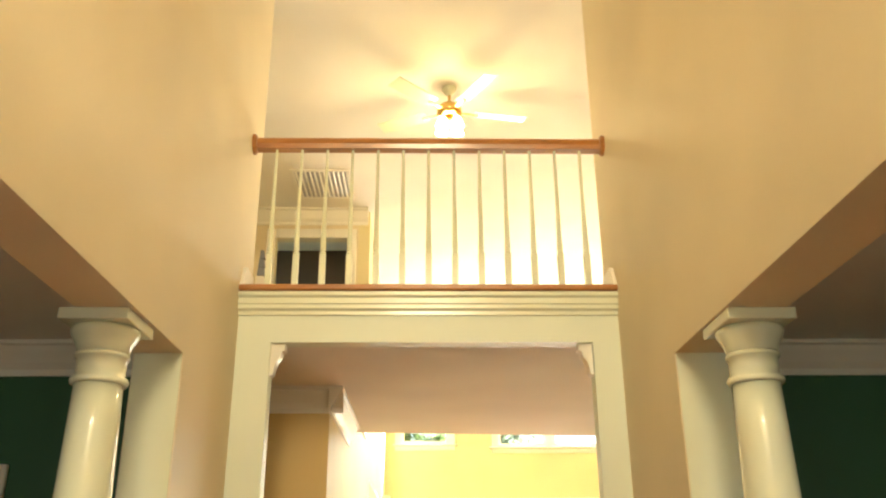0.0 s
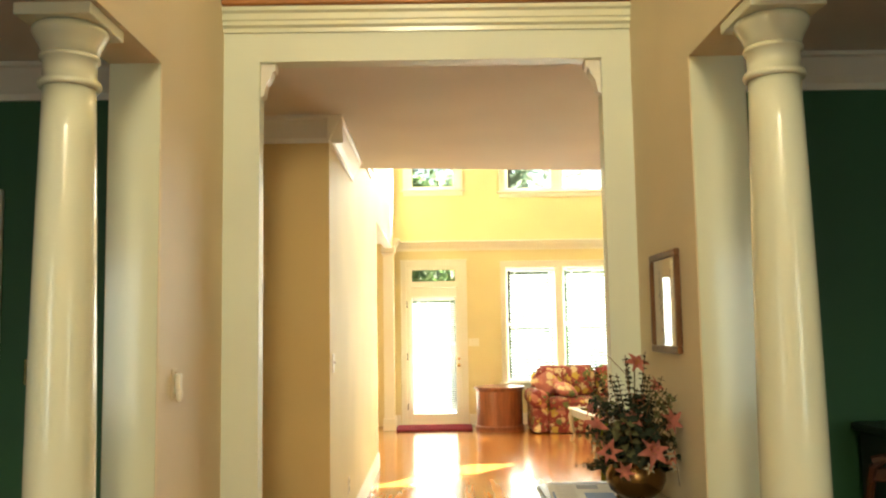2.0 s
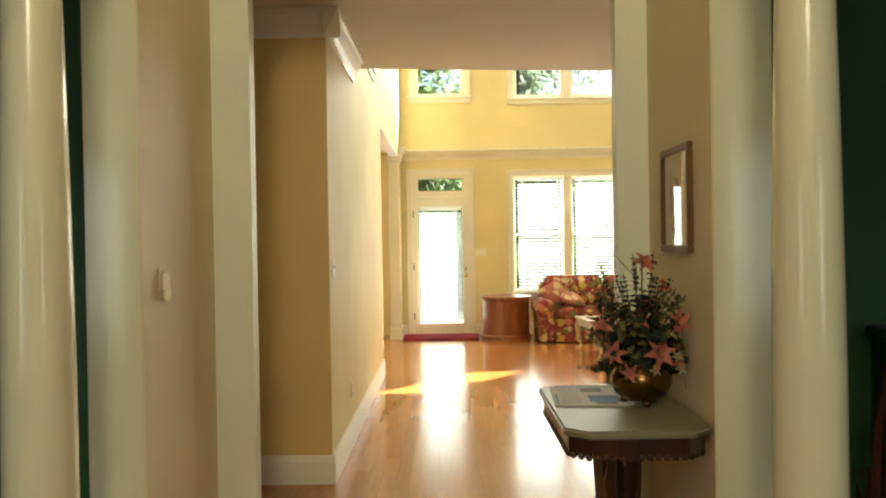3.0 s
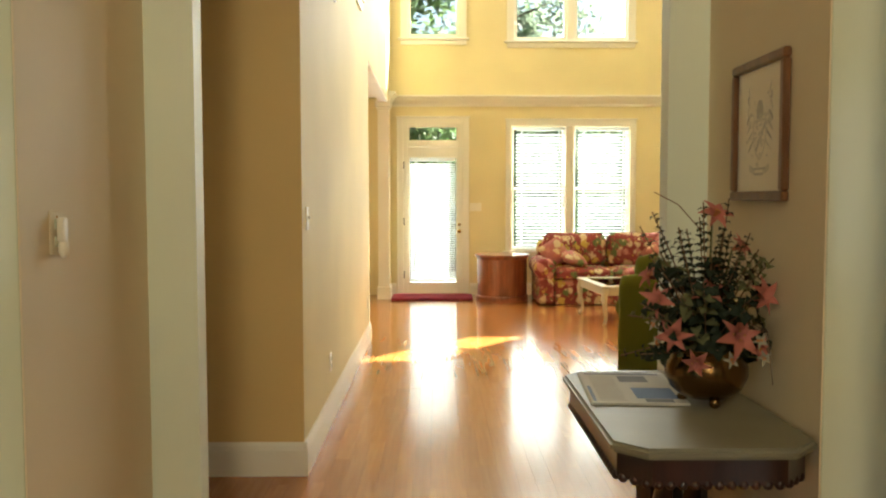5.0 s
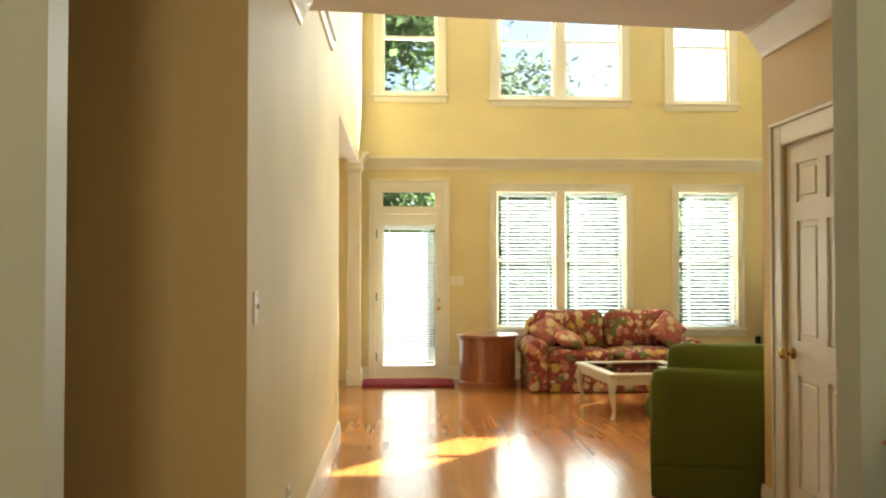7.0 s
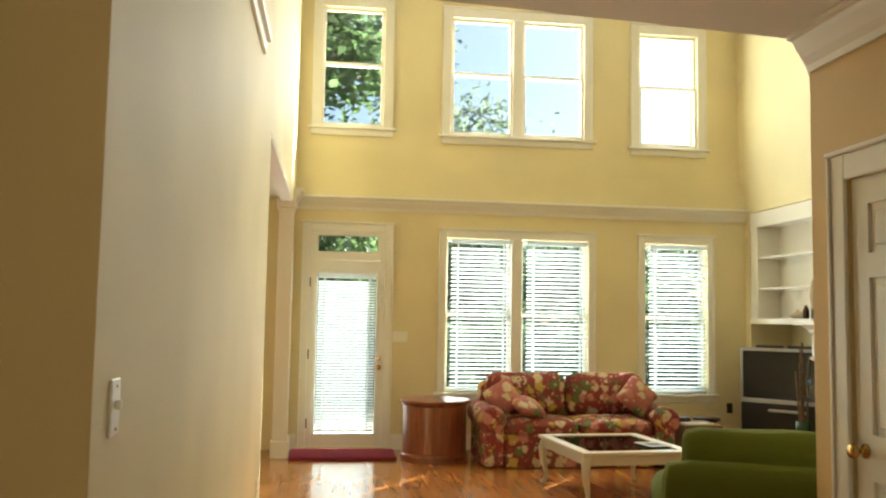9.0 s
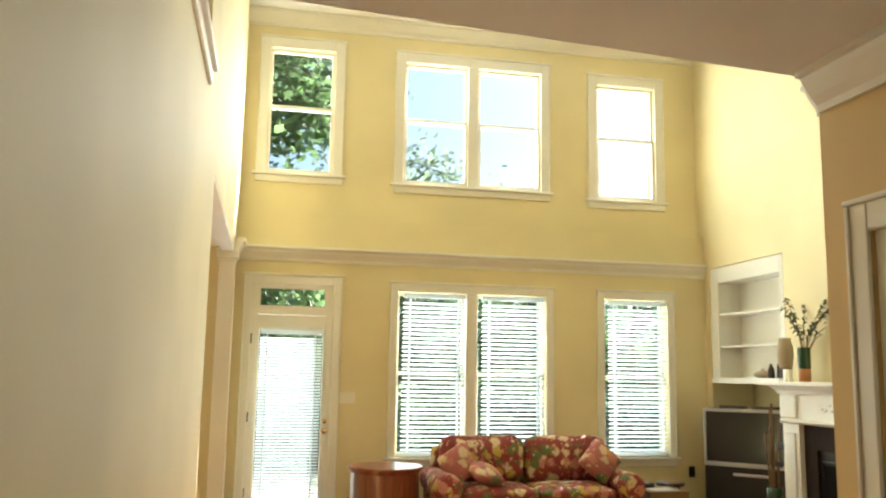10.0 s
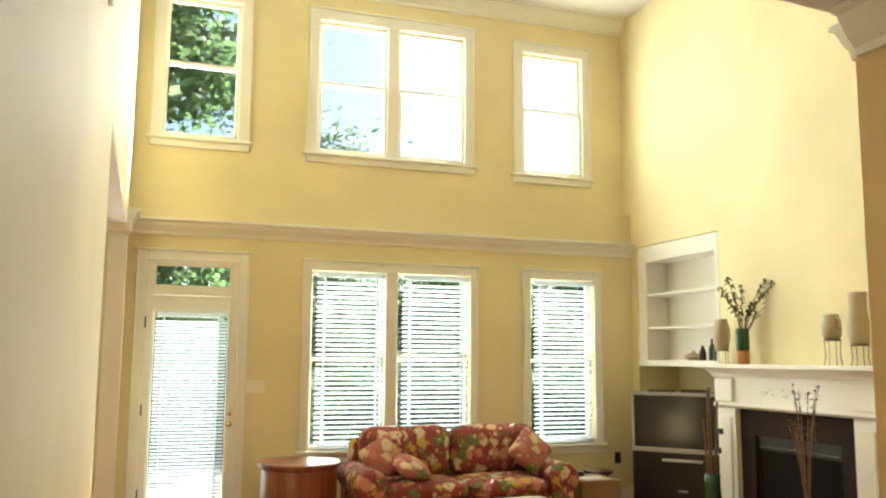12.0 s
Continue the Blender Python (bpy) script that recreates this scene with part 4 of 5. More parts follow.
def lily(at, facing, size, mat=LILY, n=6):
    at, f = Vector(at), Vector(facing).normalized()
    u = f.orthogonal().normalized()
    v = f.cross(u)
    bm = bmesh.new()
    spin, cup = rnd.uniform(0, 1), rnd.uniform(0.45, 0.95)
    for k in range(n):
        a = 2 * math.pi * k / n + spin
        r = math.cos(a) * u + math.sin(a) * v
        long = size * rnd.uniform(0.95, 1.2)
        petal(bm, at, at + r * long * (1.05 - 0.4 * cup) + f * long * cup, long * (0.27 if k % 2 else 0.2), f + r * 0.3)
    ob = part("lily", bm, mat, arr, smooth=True)
    bm = bmesh.new()
    for k in range(4):
        q = at + f * size * 0.6 + u * rnd.uniform(-0.25, 0.25) * size + v * rnd.uniform(-0.25, 0.25) * size
        tube(bm, [at, q], [0.0012, 0.0012], 4)
        bmesh.ops.create_uvsphere(bm, u_segments=5, v_segments=3, radius=0.004, matrix=Matrix.Translation(q))
    part("stamen_cluster", bm, TERRACOTTA, ob)
    bm = bmesh.new()
    tube(bm, [(at.x * 0.1, at.y * 0.1, -0.02), tuple(at * 0.6), tuple(at)], 0.003, 5)
    part("flower_stem", bm, LEAFSAGE, arr)


for at, f, s in (((0.03, -0.13, 0.06), (0.1, -1, 0.3), 0.075), ((-0.13, -0.02, 0.14), (-0.6, -0.7, 0.4), 0.07), ((-0.1, -0.06, 0.06), (-0.5, -0.8, 0.0), 0.06),
                 ((0.1, -0.08, 0.16), (0.5, -0.8, 0.3), 0.07), ((0.01, 0.0, 0.38), (0.2, -0.8, 0.6), 0.06), ((0.075, 0.02, 0.29), (0.6, -0.6, 0.4), 0.05),
                 ((-0.12, 0.08, 0.2), (-0.8, -0.2, 0.5), 0.06), ((0.05, 0.12, 0.2), (0.3, 0.6, 0.6), 0.06), ((-0.06, -0.12, 0.0), (-0.4, -0.8, -0.2), 0.05),
                 ((-0.02, -0.05, 0.17), (-0.1, -0.9, 0.5), 0.05), ((0.1, -0.09, 0.03), (0.5, -0.8, -0.1), 0.045)):
    lily(at, f, s * 0.86)
for at in ((0.12, -0.1, 0.0), (-0.15, -0.03, 0.03), (-0.17, -0.06, 0.09), (0.02, -0.14, 0.0), (0.1, -0.12, 0.05)):
    lily(at, (at[0], -1, 0.2), 0.024, WHITEPETAL, 5)


def sprig(points, leaves, size, mat, name):
    """A stem with paired leaves along it."""
    bm = bmesh.new()
    tube(bm, points, 0.002, 5)
    st = part("stem", bm, TWIG, arr)
    bm = bmesh.new()
    pts = [Vector(p) for p in points]
    seg = len(pts) - 1
    for k in range(leaves):
        t = 0.2 + 0.8 * k / leaves
        i = min(int(t * seg), seg - 1)
        p = pts[i].lerp(pts[i + 1], t * seg - i)
        d = (pts[i + 1] - pts[i]).normalized()
        for s in (-1, 1):
            a = rnd.uniform(0, 3.1)
            side = (d.orthogonal() * math.cos(a) + d.cross(d.orthogonal()) * math.sin(a)).normalized() * s
            L = size * (1.2 - 0.5 * t) * rnd.uniform(0.7, 1.2)
            petal(bm, p, p + side * L + d * L * 0.35, L * 0.42, d)
    part(name, bm, mat, st)


for k in range(12):
    a = -3.0 + 0.5 * k
    r, h = rnd.uniform(0.05, 0.16), rnd.uniform(0.28, 0.44)
    sprig([(0, 0, -0.02), (0.5 * r * math.cos(a), 0.5 * r * math.sin(a), h * 0.5), (r * math.cos(a), r * math.sin(a), h)], 15, 0.027, LEAFDARK, "eucalyptus_leaves")
sprig([(0, 0, 0), (-0.12, -0.02, 0.22), (-0.2, -0.02, 0.36)], 8, 0.026, LEAFDARK, "eucalyptus_leaves")
sprig([(0, 0, 0), (-0.13, -0.08, 0.1), (-0.25, -0.11, 0.12)], 8, 0.026, LEAFSAGE, "foliage_leaves")
sprig([(0, 0, 0), (-0.14, -0.05, 0.03), (-0.26, -0.06, 0.0)], 8, 0.024, LEAFDARK, "eucalyptus_leaves")
sprig([(0, 0, 0), (-0.1, 0.02, 0.28), (-0.16, 0.0, 0.4)], 12, 0.024, LEAFDARK, "eucalyptus_leaves")
sprig([(0, 0, 0), (0.14, -0.02, 0.16), (0.13, -0.1, 0.2)], 8, 0.03, LEAFDARK, "eucalyptus_leaves")
for k in range(54):
    a, h = rnd.uniform(0, 6.28), rnd.uniform(-0.03, 0.3)
    r = rnd.uniform(0.08, 0.23)
    x, y = r * math.cos(a), r * math.sin(a)
    sprig([(0, 0, 0), (x * 0.6, y * 0.6, h * 0.7), (min(x, 0.145), y, h)], 6, 0.04, LEAFDARK if k % 3 else LEAFSAGE, "foliage_leaves")
bm = bmesh.new()
tube(bm, [(-0.02, -0.02, 0.34), (-0.1, -0.05, 0.42), (-0.17, -0.06, 0.455)], 0.0016, 5)
part("bare_twig", bm, TWIG, arr)
bm = bmesh.new()
tube(bm, [(0.08, -0.05, 0.1), (0.12, -0.14, 0.08), (0.125, -0.17, -0.06)], 0.0014, 5)
part("bare_twig", bm, TWIG, arr)

# ceiling fan over the landing
fan = thing("ceiling_fan", 0.345, 5.95, CZ, "white five-blade ceiling fan with lit glass shades", "ceiling fan")
part("canopy", lathe(bmesh.new(), [(0.06, 0), (0.06, -0.02), (0.035, -0.06), (0.015, -0.07)], 24), GLOSS, fan, smooth=True)
part("downrod", lathe(bmesh.new(), [(0.012, -0.06), (0.012, -0.17)], 12), BRASS, fan)
part("motor", lathe(bmesh.new(), [(0.02, -0.16), (0.08, -0.17), (0.1, -0.2), (0.1, -0.24), (0.075, -0.265), (0.03, -0.27)], 28), BRASS, fan, "brass motor housing", smooth=True)
for k in range(5):
    a = 10 + 72 * k
    bm = bx(0.2, 0.63, -0.065, 0.065, -0.012, -0.004, 0.003)
    bmesh.ops.transform(bm, matrix=pose(0, 0, -0.215, 0, 0, a) @ pose(0, 0, 0, 10), verts=bm.verts)
    b = part("blade", bm, GLOSS, fan)
    bm = bx(0.085, 0.24, -0.018, 0.018, -0.018, -0.012, 0.002)
    bmesh.ops.transform(bm, matrix=pose(0, 0, -0.215, 0, 0, a), verts=bm.verts)
    part("blade_iron", bm, BRASS, b)
part("light_hub", lathe(bmesh.new(), [(0.03, -0.27), (0.045, -0.29), (0.03, -0.33), (0.01, -0.345)], 20), BRASS, fan, smooth=True)
for k in range(4):
    a = radians(45 + 90 * k)
    cx, cy = 0.085 * math.cos(a), 0.085 * math.sin(a)
    bm = bmesh.new()
    tube(bm, [(0.03 * math.cos(a), 0.03 * math.sin(a), -0.3), (cx * 0.8, cy * 0.8, -0.285), (cx, cy, -0.305)], 0.006, 6)
    arm = part("lamp_arm", bm, BRASS, fan)
    part("glass_shade", lathe(bmesh.new(), [(0.02, -0.305), (0.035, -0.33), (0.045, -0.37), (0.055, -0.385), (0.05, -0.385), (0.03, -0.34)], 18, at=(cx, cy, 0)), BULB, arm, "glowing frosted glass shade", smooth=True)
fl = lamp("fan_lamp", "POINT", pose(0.345, 5.95, CZ - 0.46), 1.4, (1, 0.76, 0.45))
fl.data.shadow_soft_size = 0.06

vent = thing("ceiling_vent", -0.88, 7.75, CZ, "white slatted return air grille on the ceiling", "vent")
bm = bmesh.new()
for a in ((-0.29, -0.255, -0.33, 0.33), (0.255, 0.29, -0.33, 0.33), (-0.255, 0.255, -0.33, -0.295), (-0.255, 0.255, 0.295, 0.33)):
    box(bm, *a, -0.014, 0, 0.002)
part("frame", bm, WHITE, vent)
part("backing", bx(-0.255, 0.255, -0.295, 0.295, -0.004, -0.002), SILVER, vent)
for k in range(11):
    bm = bx(-0.004, 0.004, -0.295, 0.295, -0.02, 0.0)
    bmesh.ops.transform(bm, matrix=pose(-0.23 + 0.046 * k, 0, 0, 0, 35, 0), verts=bm.verts)
    part("slat", bm, WHITE, vent)

# ---- side rooms ----
dr = thing("door_1", -2.35, 4.2, 0, "white panelled door in a green wall", "door")
tagged(dr, kind="structure")
part("leaf", bx(-0.4, 0.4, -0.02, 0, 0.01, 2.03, 0.003), WHITE, dr)
for a, b in ((-0.5, -0.4), (0.4, 0.5)):
    part("casing", bx(a, b, -0.03, 0, 0, 2.13, 0.005), WHITE, dr)
part("casing", bx(-0.4, 0.4, -0.03, 0, 2.03, 2.13, 0.005), WHITE, dr)


def dining_chair(x, y, rz, label, mat):
    c = thing("dining_chair", x, y, 0, label, "chair", rz, "dining chairs")
    part("seat", soft_box(-0.23, 0.23, -0.22, 0.22, 0.42, 0.48, 0.025), mat, c)
    for sx in (-1, 1):
        bm = tube(bmesh.new(), [(sx * 0.2, -0.2, 0), (sx * 0.2, -0.19, 0.43)], [0.014, 0.022], 8)
        part("leg", bm, mat, c)
        bm = tube(bmesh.new(), [(sx * 0.2, 0.25, 0), (sx * 0.2, 0.2, 0.44), (sx * 0.19, 0.22, 0.7), (sx * 0.16, 0.28, 0.93), (sx * 0.08, 0.3, 1.0)], [0.016, 0.02, 0.018, 0.016, 0.014], 8)
        part("back_post", bm, mat, c)
    for k in range(3):
        part("back_slat", bx(-0.17, 0.17, 0.22 + 0.025 * k, 0.235 + 0.025 * k, 0.62 + 0.13 * k, 0.67 + 0.13 * k, 0.006), mat, c)
    part("crest_rail", tube(bmesh.new(), [(-0.16, 0.28, 0.95), (0, 0.31, 1.0), (0.16, 0.28, 0.95)], 0.018, 8), mat, c)
    return c


dining_chair(1.98, 3.45, 160, "black-stained dining chair in a green room", MAHOGANY)
dining_chair(-0.95, 10.6, 200, "brown wooden dining chair beyond the opening", FRAMEWOOD)
side = thing("sideboard", 2.62, 3.9, 0, "low black sideboard against a green wall", "cabinet")
part("body", bx(-0.5, 0.5, -0.22, 0.22, 0.08, 0.95, 0.006), BLACK, side)
part("top", bx(-0.53, 0.53, -0.25, 0.24, 0.95, 0.985, 0.008), BLACK, side)
for sx in (-1, 1):
    d = part("cabinet_door", bx(sx * 0.25 - 0.235, sx * 0.25 + 0.235, -0.235, -0.22, 0.12, 0.92, 0.004), BLACK, side)
    part("door_knob", lathe(bmesh.new(), [(0.012, 0.55), (0.016, 0.57), (0.006, 0.58)], 12, at=(sx * 0.04, -0.245, 0)), BRASS, d)
    part("plinth_foot", bx(sx * 0.44 - 0.04, sx * 0.44 + 0.04, -0.2, 0.2, 0, 0.08, 0.004), BLACK, side)

# ---- hall ----
cd = thing("door_2", HR, 6.5, 0, "white six-panel closet door, closed, with brass knob", "door")
tagged(cd, kind="structure")
bm = slab("y", -0.375, 0.375, 0.012, 0.05, 0.008, 2.03,
          [(-0.27, -0.045, 1.72, 1.92), (0.045, 0.27, 1.72, 1.92), (-0.27, -0.045, 1.0, 1.62), (0.045, 0.27, 1.0, 1.62), (-0.27, -0.045, 0.24, 0.82), (0.045, 0.27, 0.24, 0.82)])
leaf = part("door_leaf", bm, WHITE, cd)
for ya, yb in ((-0.27, -0.045), (0.045, 0.27)):
    for za, zb in ((1.72, 1.92), (1.0, 1.62), (0.24, 0.82)):
        bm = bx(0.026, 0.045, ya, yb, za, zb)
        box(bm, 0.018, 0.03, ya + 0.028, yb - 0.028, za + 0.028, zb - 0.028, 0.008)
        part("door_panel", bm, WHITE, leaf)
for a, b in ((-0.49, -0.38), (0.38, 0.49)):
    part("casing", bx(-0.02, 0, a, b, 0, 2.14, 0.006), WHITE, cd)
    e = a if a < 0 else b - 0.02
    part("casing_bead", bx(-0.032, -0.02, e, e + 0.02, 0, 2.14, 0.004), WHITE, cd)
part("casing", bx(-0.02, 0, -0.38, 0.38, 2.03, 2.14, 0.006), WHITE, cd)
part("casing_cap", bx(-0.034, 0, -0.5, 0.5, 2.14, 2.16, 0.005), WHITE, cd)
bm = lathe(bmesh.new(), [(0.03, 0), (0.03, 0.006), (0.012, 0.01), (0.011, 0.035), (0.024, 0.042), (0.029, 0.055), (0.024, 0.07), (0.008, 0.075)], 20)
bmesh.ops.transform(bm, matrix=pose(0.012, 0.315, 0.93, 0, -90, 0), verts=bm.verts)
part("door_knob", bm, BRASS, cd, "polished brass knob", smooth=True)

# ---- great room ----
# glazed door with transom
gd = thing("door_3", 0.15, YB, 0, "white glazed patio door with blind and transom", "door")
tagged(gd, kind="structure")
c = side_casing("door_casing", -0.26 - 0.15, 0.56 - 0.15, 2.36, 0.09, 0, 0.0, parent=gd)
bm = bmesh.new()
box(bm, -0.41, -0.35, 0.0, 0.09, 0.0, 2.36, 0.003)
box(bm, 0.35, 0.41, 0.0, 0.09, 0.0, 2.36, 0.003)
box(bm, -0.35, 0.35, 0.0, 0.09, 2.34, 2.36, 0.002)
box(bm, -0.35, 0.35, 0.0, 0.09, 2.05, 2.12, 0.003)
part("door_jamb", bm, WHITE, gd)
bm = slab("x", -0.402, 0.402, 0.012, 0.055, 0.02, 2.045, [(-0.325, 0.325, 0.17, 1.9)])
dl = part("door_leaf", bm, WHITE, gd)
g = part("pane", bx(-0.325, 0.325, 0.03, 0.034, 0.17, 1.9), DIMPANE, dl)
g.visible_shadow = False
bm = bmesh.new()
for a in ((-0.345, -0.32, 0.15, 1.92), (0.32, 0.345, 0.15, 1.92), (-0.32, 0.32, 0.15, 0.172), (-0.32, 0.32, 1.898, 1.92)):
    box(bm, a[0], a[1], 0.002, 0.013, a[2], a[3], 0.003)
part("glazing_bead", bm, WHITE, dl)
bm = slab("x", -0.35, 0.35, 0.02, 0.05, 2.12, 2.34, [(-0.325, 0.325, 2.142, 2.318)])
tr = part("transom_frame", bm, WHITE, gd)
g = part("pane", bx(-0.325, 0.325, 0.03, 0.034, 2.142, 2.318), DIMPANE, tr)
g.visible_shadow = False
for z, r in ((0.98, 0.022), (0.885, 0.028)):
    bm = lathe(bmesh.new(), [(r, 0), (r, 0.008), (r * 0.5, 0.012), (r * 0.5, 0.03), (r, 0.04), (r * 0.9, 0.055), (0.004, 0.06)], 18)
    bmesh.ops.transform(bm, matrix=pose(0.362, 0.012, z, 90), verts=bm.verts)
    part("door_knob" if z < 0.9 else "deadbolt", bm, BRASS, dl, smooth=True)
for z in (0.28, 1.02, 1.8):
    part("hinge", bx(-0.412, -0.396, -0.004, 0.012, z - 0.05, z + 0.05, 0.002), STEEL, gd)
part("threshold", bx(-0.42, 0.42, -0.03, 0.12, 0.0, 0.02, 0.004), BRASS, gd)
blind("blind", -0.16, 0.46, YB - 0.045, 0.2, 1.9, 0.03, 0.03, -32, "white slat blind hung on a glazed door")

mat = thing("door_mat", 0.14, 12.58, 0.0005, "red pile door mat before the glazed door", "mat")
part("mat_body", soft_box(-0.54, 0.54, -0.3, 0.3, 0, 0.035, 0.015), MAT, mat)

# drum chest
ch = thing("drum_chest", 1.06, 12.36, 0, "round cherry wood drum chest with moulded top", "chest")
part("body", lathe(bmesh.new(), [(0.325, 0.07), (0.325, 0.55)], 64), CHERRY, ch)
part("plinth", lathe(bmesh.new(), [(0.345, 0.0), (0.345, 0.06), (0.335, 0.075), (0.325, 0.08)], 40), CHERRY, ch)
part("collar", lathe(bmesh.new(), [(0.326, 0.55), (0.335, 0.56), (0.345, 0.575), (0.345, 0.583)], 40), CHERRY, ch)
part("top", lathe(bmesh.new(), [(0.355, 0.583), (0.362, 0.592), (0.362, 0.602), (0.352, 0.61)], 48), CHERRY, ch, "dark polished round top")
# floral sofa
so = thing("sofa", 2.43, 12.22, 0, "red floral chintz sofa with rolled arms", "sofa")
part("base", soft_box(-0.9, 0.9, -0.40, 0.42, 0.03, 0.32, 0.03), REDCLOTH, so, smooth=True)
part("skirt", wavy_skirt(-0.74, 0.74, -0.425, 0.01, 0.22, 0.005, 7), REDCLOTH, so)
for sx in (-1, 1):
    bm = lathe(bmesh.new(), [(0.02, -0.02), (0.095, -0.02), (0.128, 0.01), (0.13, 0.05), (0.125, 0.8), (0.1, 0.83), (0.02, 0.83)], 28)
    bmesh.ops.transform(bm, matrix=pose(sx * 0.875, -0.46, 0.46, -90), verts=bm.verts)
    part("arm_roll", bm, REDCLOTH, so, smooth=True)
    part("arm_panel", soft_box(sx * 0.86 - 0.1, sx * 0.86 + 0.1, -0.45, 0.38, 0.012, 0.47, 0.03), REDCLOTH, so, smooth=True)
part("back_frame", soft_box(-0.9, 0.9, 0.2, 0.43, 0.2, 0.8, 0.1), REDCLOTH, so, smooth=True)
for x0, x1 in ((-0.745, -0.004), (0.004, 0.745)):
    part("seat_cushion", soft_box(x0, x1, -0.43, 0.2, 0.31, 0.45, 0.06, 0.03), REDCLOTH, so, smooth=True)
    part("back_cushion", soft_box(x0 - (0.1 if x0 < -0.1 else 0), x1 + (0.1 if x1 > 0.1 else 0), 0.04, 0.29, 0.43, 0.885, 0.11, 0.05), REDCLOTH, so, smooth=True)


def pillow(x, y, z, rx, ry, rz, s=0.155):
    p = thing("throw_pillow", x, y, z, "pale red floral pillow lying on a sofa", "pillow", group="sofa pillows")
    bm = soft_box(-s, s, -0.035, 0.035, -s, s, 0.03, 0.05)
    bmesh.ops.transform(bm, matrix=pose(0, 0, 0, rx, ry, rz), verts=bm.verts)
    part("cover", bm, PILLOW, p, smooth=True)
    lo = min((o.matrix_basis @ v.co).z for o in p.children for v in o.data.vertices)
    p.location.z = z - lo
    return p


pillow(1.7, 12.02, 0.455, -28, 55, -25)
pillow(1.93, 11.96, 0.47, -68, 12, 18)
pillow(3.1, 12.06, 0.455, -25, -42, 24, 0.165)
rem = thing("folded_paper", 2.72, 11.98, 0.478, "small white folded paper on a sofa seat", "paper", 35)
part("sheet", bx(-0.08, 0.08, -0.02, 0.02, 0, 0.012, 0.004), PAPER, rem)

# coffee table
ct = thing("coffee_table", 2.36, 10.65, 0, "cream painted coffee table with cabriole legs and smoked glass", "table", 5)
bm = bmesh.new()
hx, hy = 0.47, 0.54
for a in ((-hx, hx, -hy, -hy + 0.09), (-hx, hx, hy - 0.09, hy), (-hx, -hx + 0.09, -hy + 0.09, hy - 0.09), (hx - 0.09, hx, -hy + 0.09, hy - 0.09)):
    box(bm, *a, 0.385, 0.415, 0.006, 2)
part("top_frame", bm, CREAMWOOD, ct)
part("glass_top", bx(-hx + 0.085, hx - 0.085, -hy + 0.085, hy - 0.085, 0.398, 0.407), TABLEGLASS, ct, "smoked glass panel")
bm = bmesh.new()
for a in ((-hx + 0.04, hx - 0.04, -hy + 0.03, -hy + 0.05), (-hx + 0.04, hx - 0.04, hy - 0.05, hy - 0.03), (-hx + 0.03, -hx + 0.05, -hy + 0.05, hy - 0.05), (hx - 0.05, hx - 0.03, -hy + 0.05, hy - 0.05)):
    box(bm, *a, 0.31, 0.385, 0.003)
part("apron", bm, CREAMWOOD, ct)
part("lower_panel", bx(-hx + 0.06, hx - 0.06, -hy + 0.06, hy - 0.06, 0.312, 0.32), CHERRY, ct)
for sx in (-1, 1):
    for sy in (-1, 1):
        bm = tube(bmesh.new(), [(sx * (hx - 0.05), sy * (hy - 0.05), 0.385), (sx * (hx - 0.03), sy * (hy - 0.03), 0.3), (sx * (hx - 0.035), sy * (hy - 0.035), 0.2), (sx * (hx - 0.06), sy * (hy - 0.06), 0.08), (sx * (hx - 0.045), sy * (hy - 0.045), 0.02), (sx * (hx - 0.03), sy * (hy - 0.03), 0.0)],
                  [0.035, 0.036, 0.026, 0.017, 0.018, 0.022], 10)
        part("leg", bm, CREAMWOOD, ct, smooth=True)
mg = thing("magazine", 2.66, 10.5, 0.4155, "white papers lying on a coffee table", "papers", 12)
for k in range(2):
    part("sheet", bx(-0.1, 0.1, -0.13, 0.13, 0.003 * k, 0.003 * k + 0.0028), PAPER, mg)
part("text_block", bx(-0.07, 0.07, -0.09, 0.05, 0.0061, 0.0064), INK, mg)

# green armchair, its back to the hall
ac = thing("armchair", 2.18, 7.70, 0, "green upholstered armchair with skirt and loose cushions", "armchair", -20)
part("back", soft_box(-0.53, 0.53, -0.36, -0.16, 0.05, 0.76, 0.06), GREENCLOTH, ac, smooth=True)
part("seat_base", soft_box(-0.5, 0.5, -0.2, 0.42, 0.05, 0.34, 0.03), GREENCLOTH, ac, smooth=True)
part("skirt", wavy_skirt(-0.515, 0.515, -0.385, 0.01, 0.2, 0.005, 4), GREENCLOTH, ac)
for sx in (-1, 1):
    part("skirt", wavy_skirt(-0.38, 0.42, sx * 0.515 - 0.004, 0.01, 0.2, 0.005, 4, "y"), GREENCLOTH, ac)
part("back_cushion", soft_box(-0.43, 0.43, -0.21, 0.01, 0.42, 0.905, 0.07, 0.035), GREENCLOTH, ac, smooth=True)
part("seat_cushion", soft_box(-0.36, 0.36, -0.1, 0.46, 0.33, 0.48, 0.05, 0.03), GREENCLOTH, ac, smooth=True)
for sx in (-1, 1):
    bm = lathe(bmesh.new(), [(0.02, -0.015), (0.085, -0.015), (0.1, 0.0), (0.1, 0.66), (0.085, 0.68), (0.02, 0.68)], 22)
    bmesh.ops.transform(bm, matrix=pose(sx * 0.47, -0.17, 0.5, -90), verts=bm.verts)
    part("arm_roll", bm, GREENCLOTH, ac, smooth=True)
    part("arm_panel", soft_box(sx * 0.46 - 0.06, sx * 0.46 + 0.06, -0.2, 0.42, 0.05, 0.5, 0.03), GREENCLOTH, ac, smooth=True)

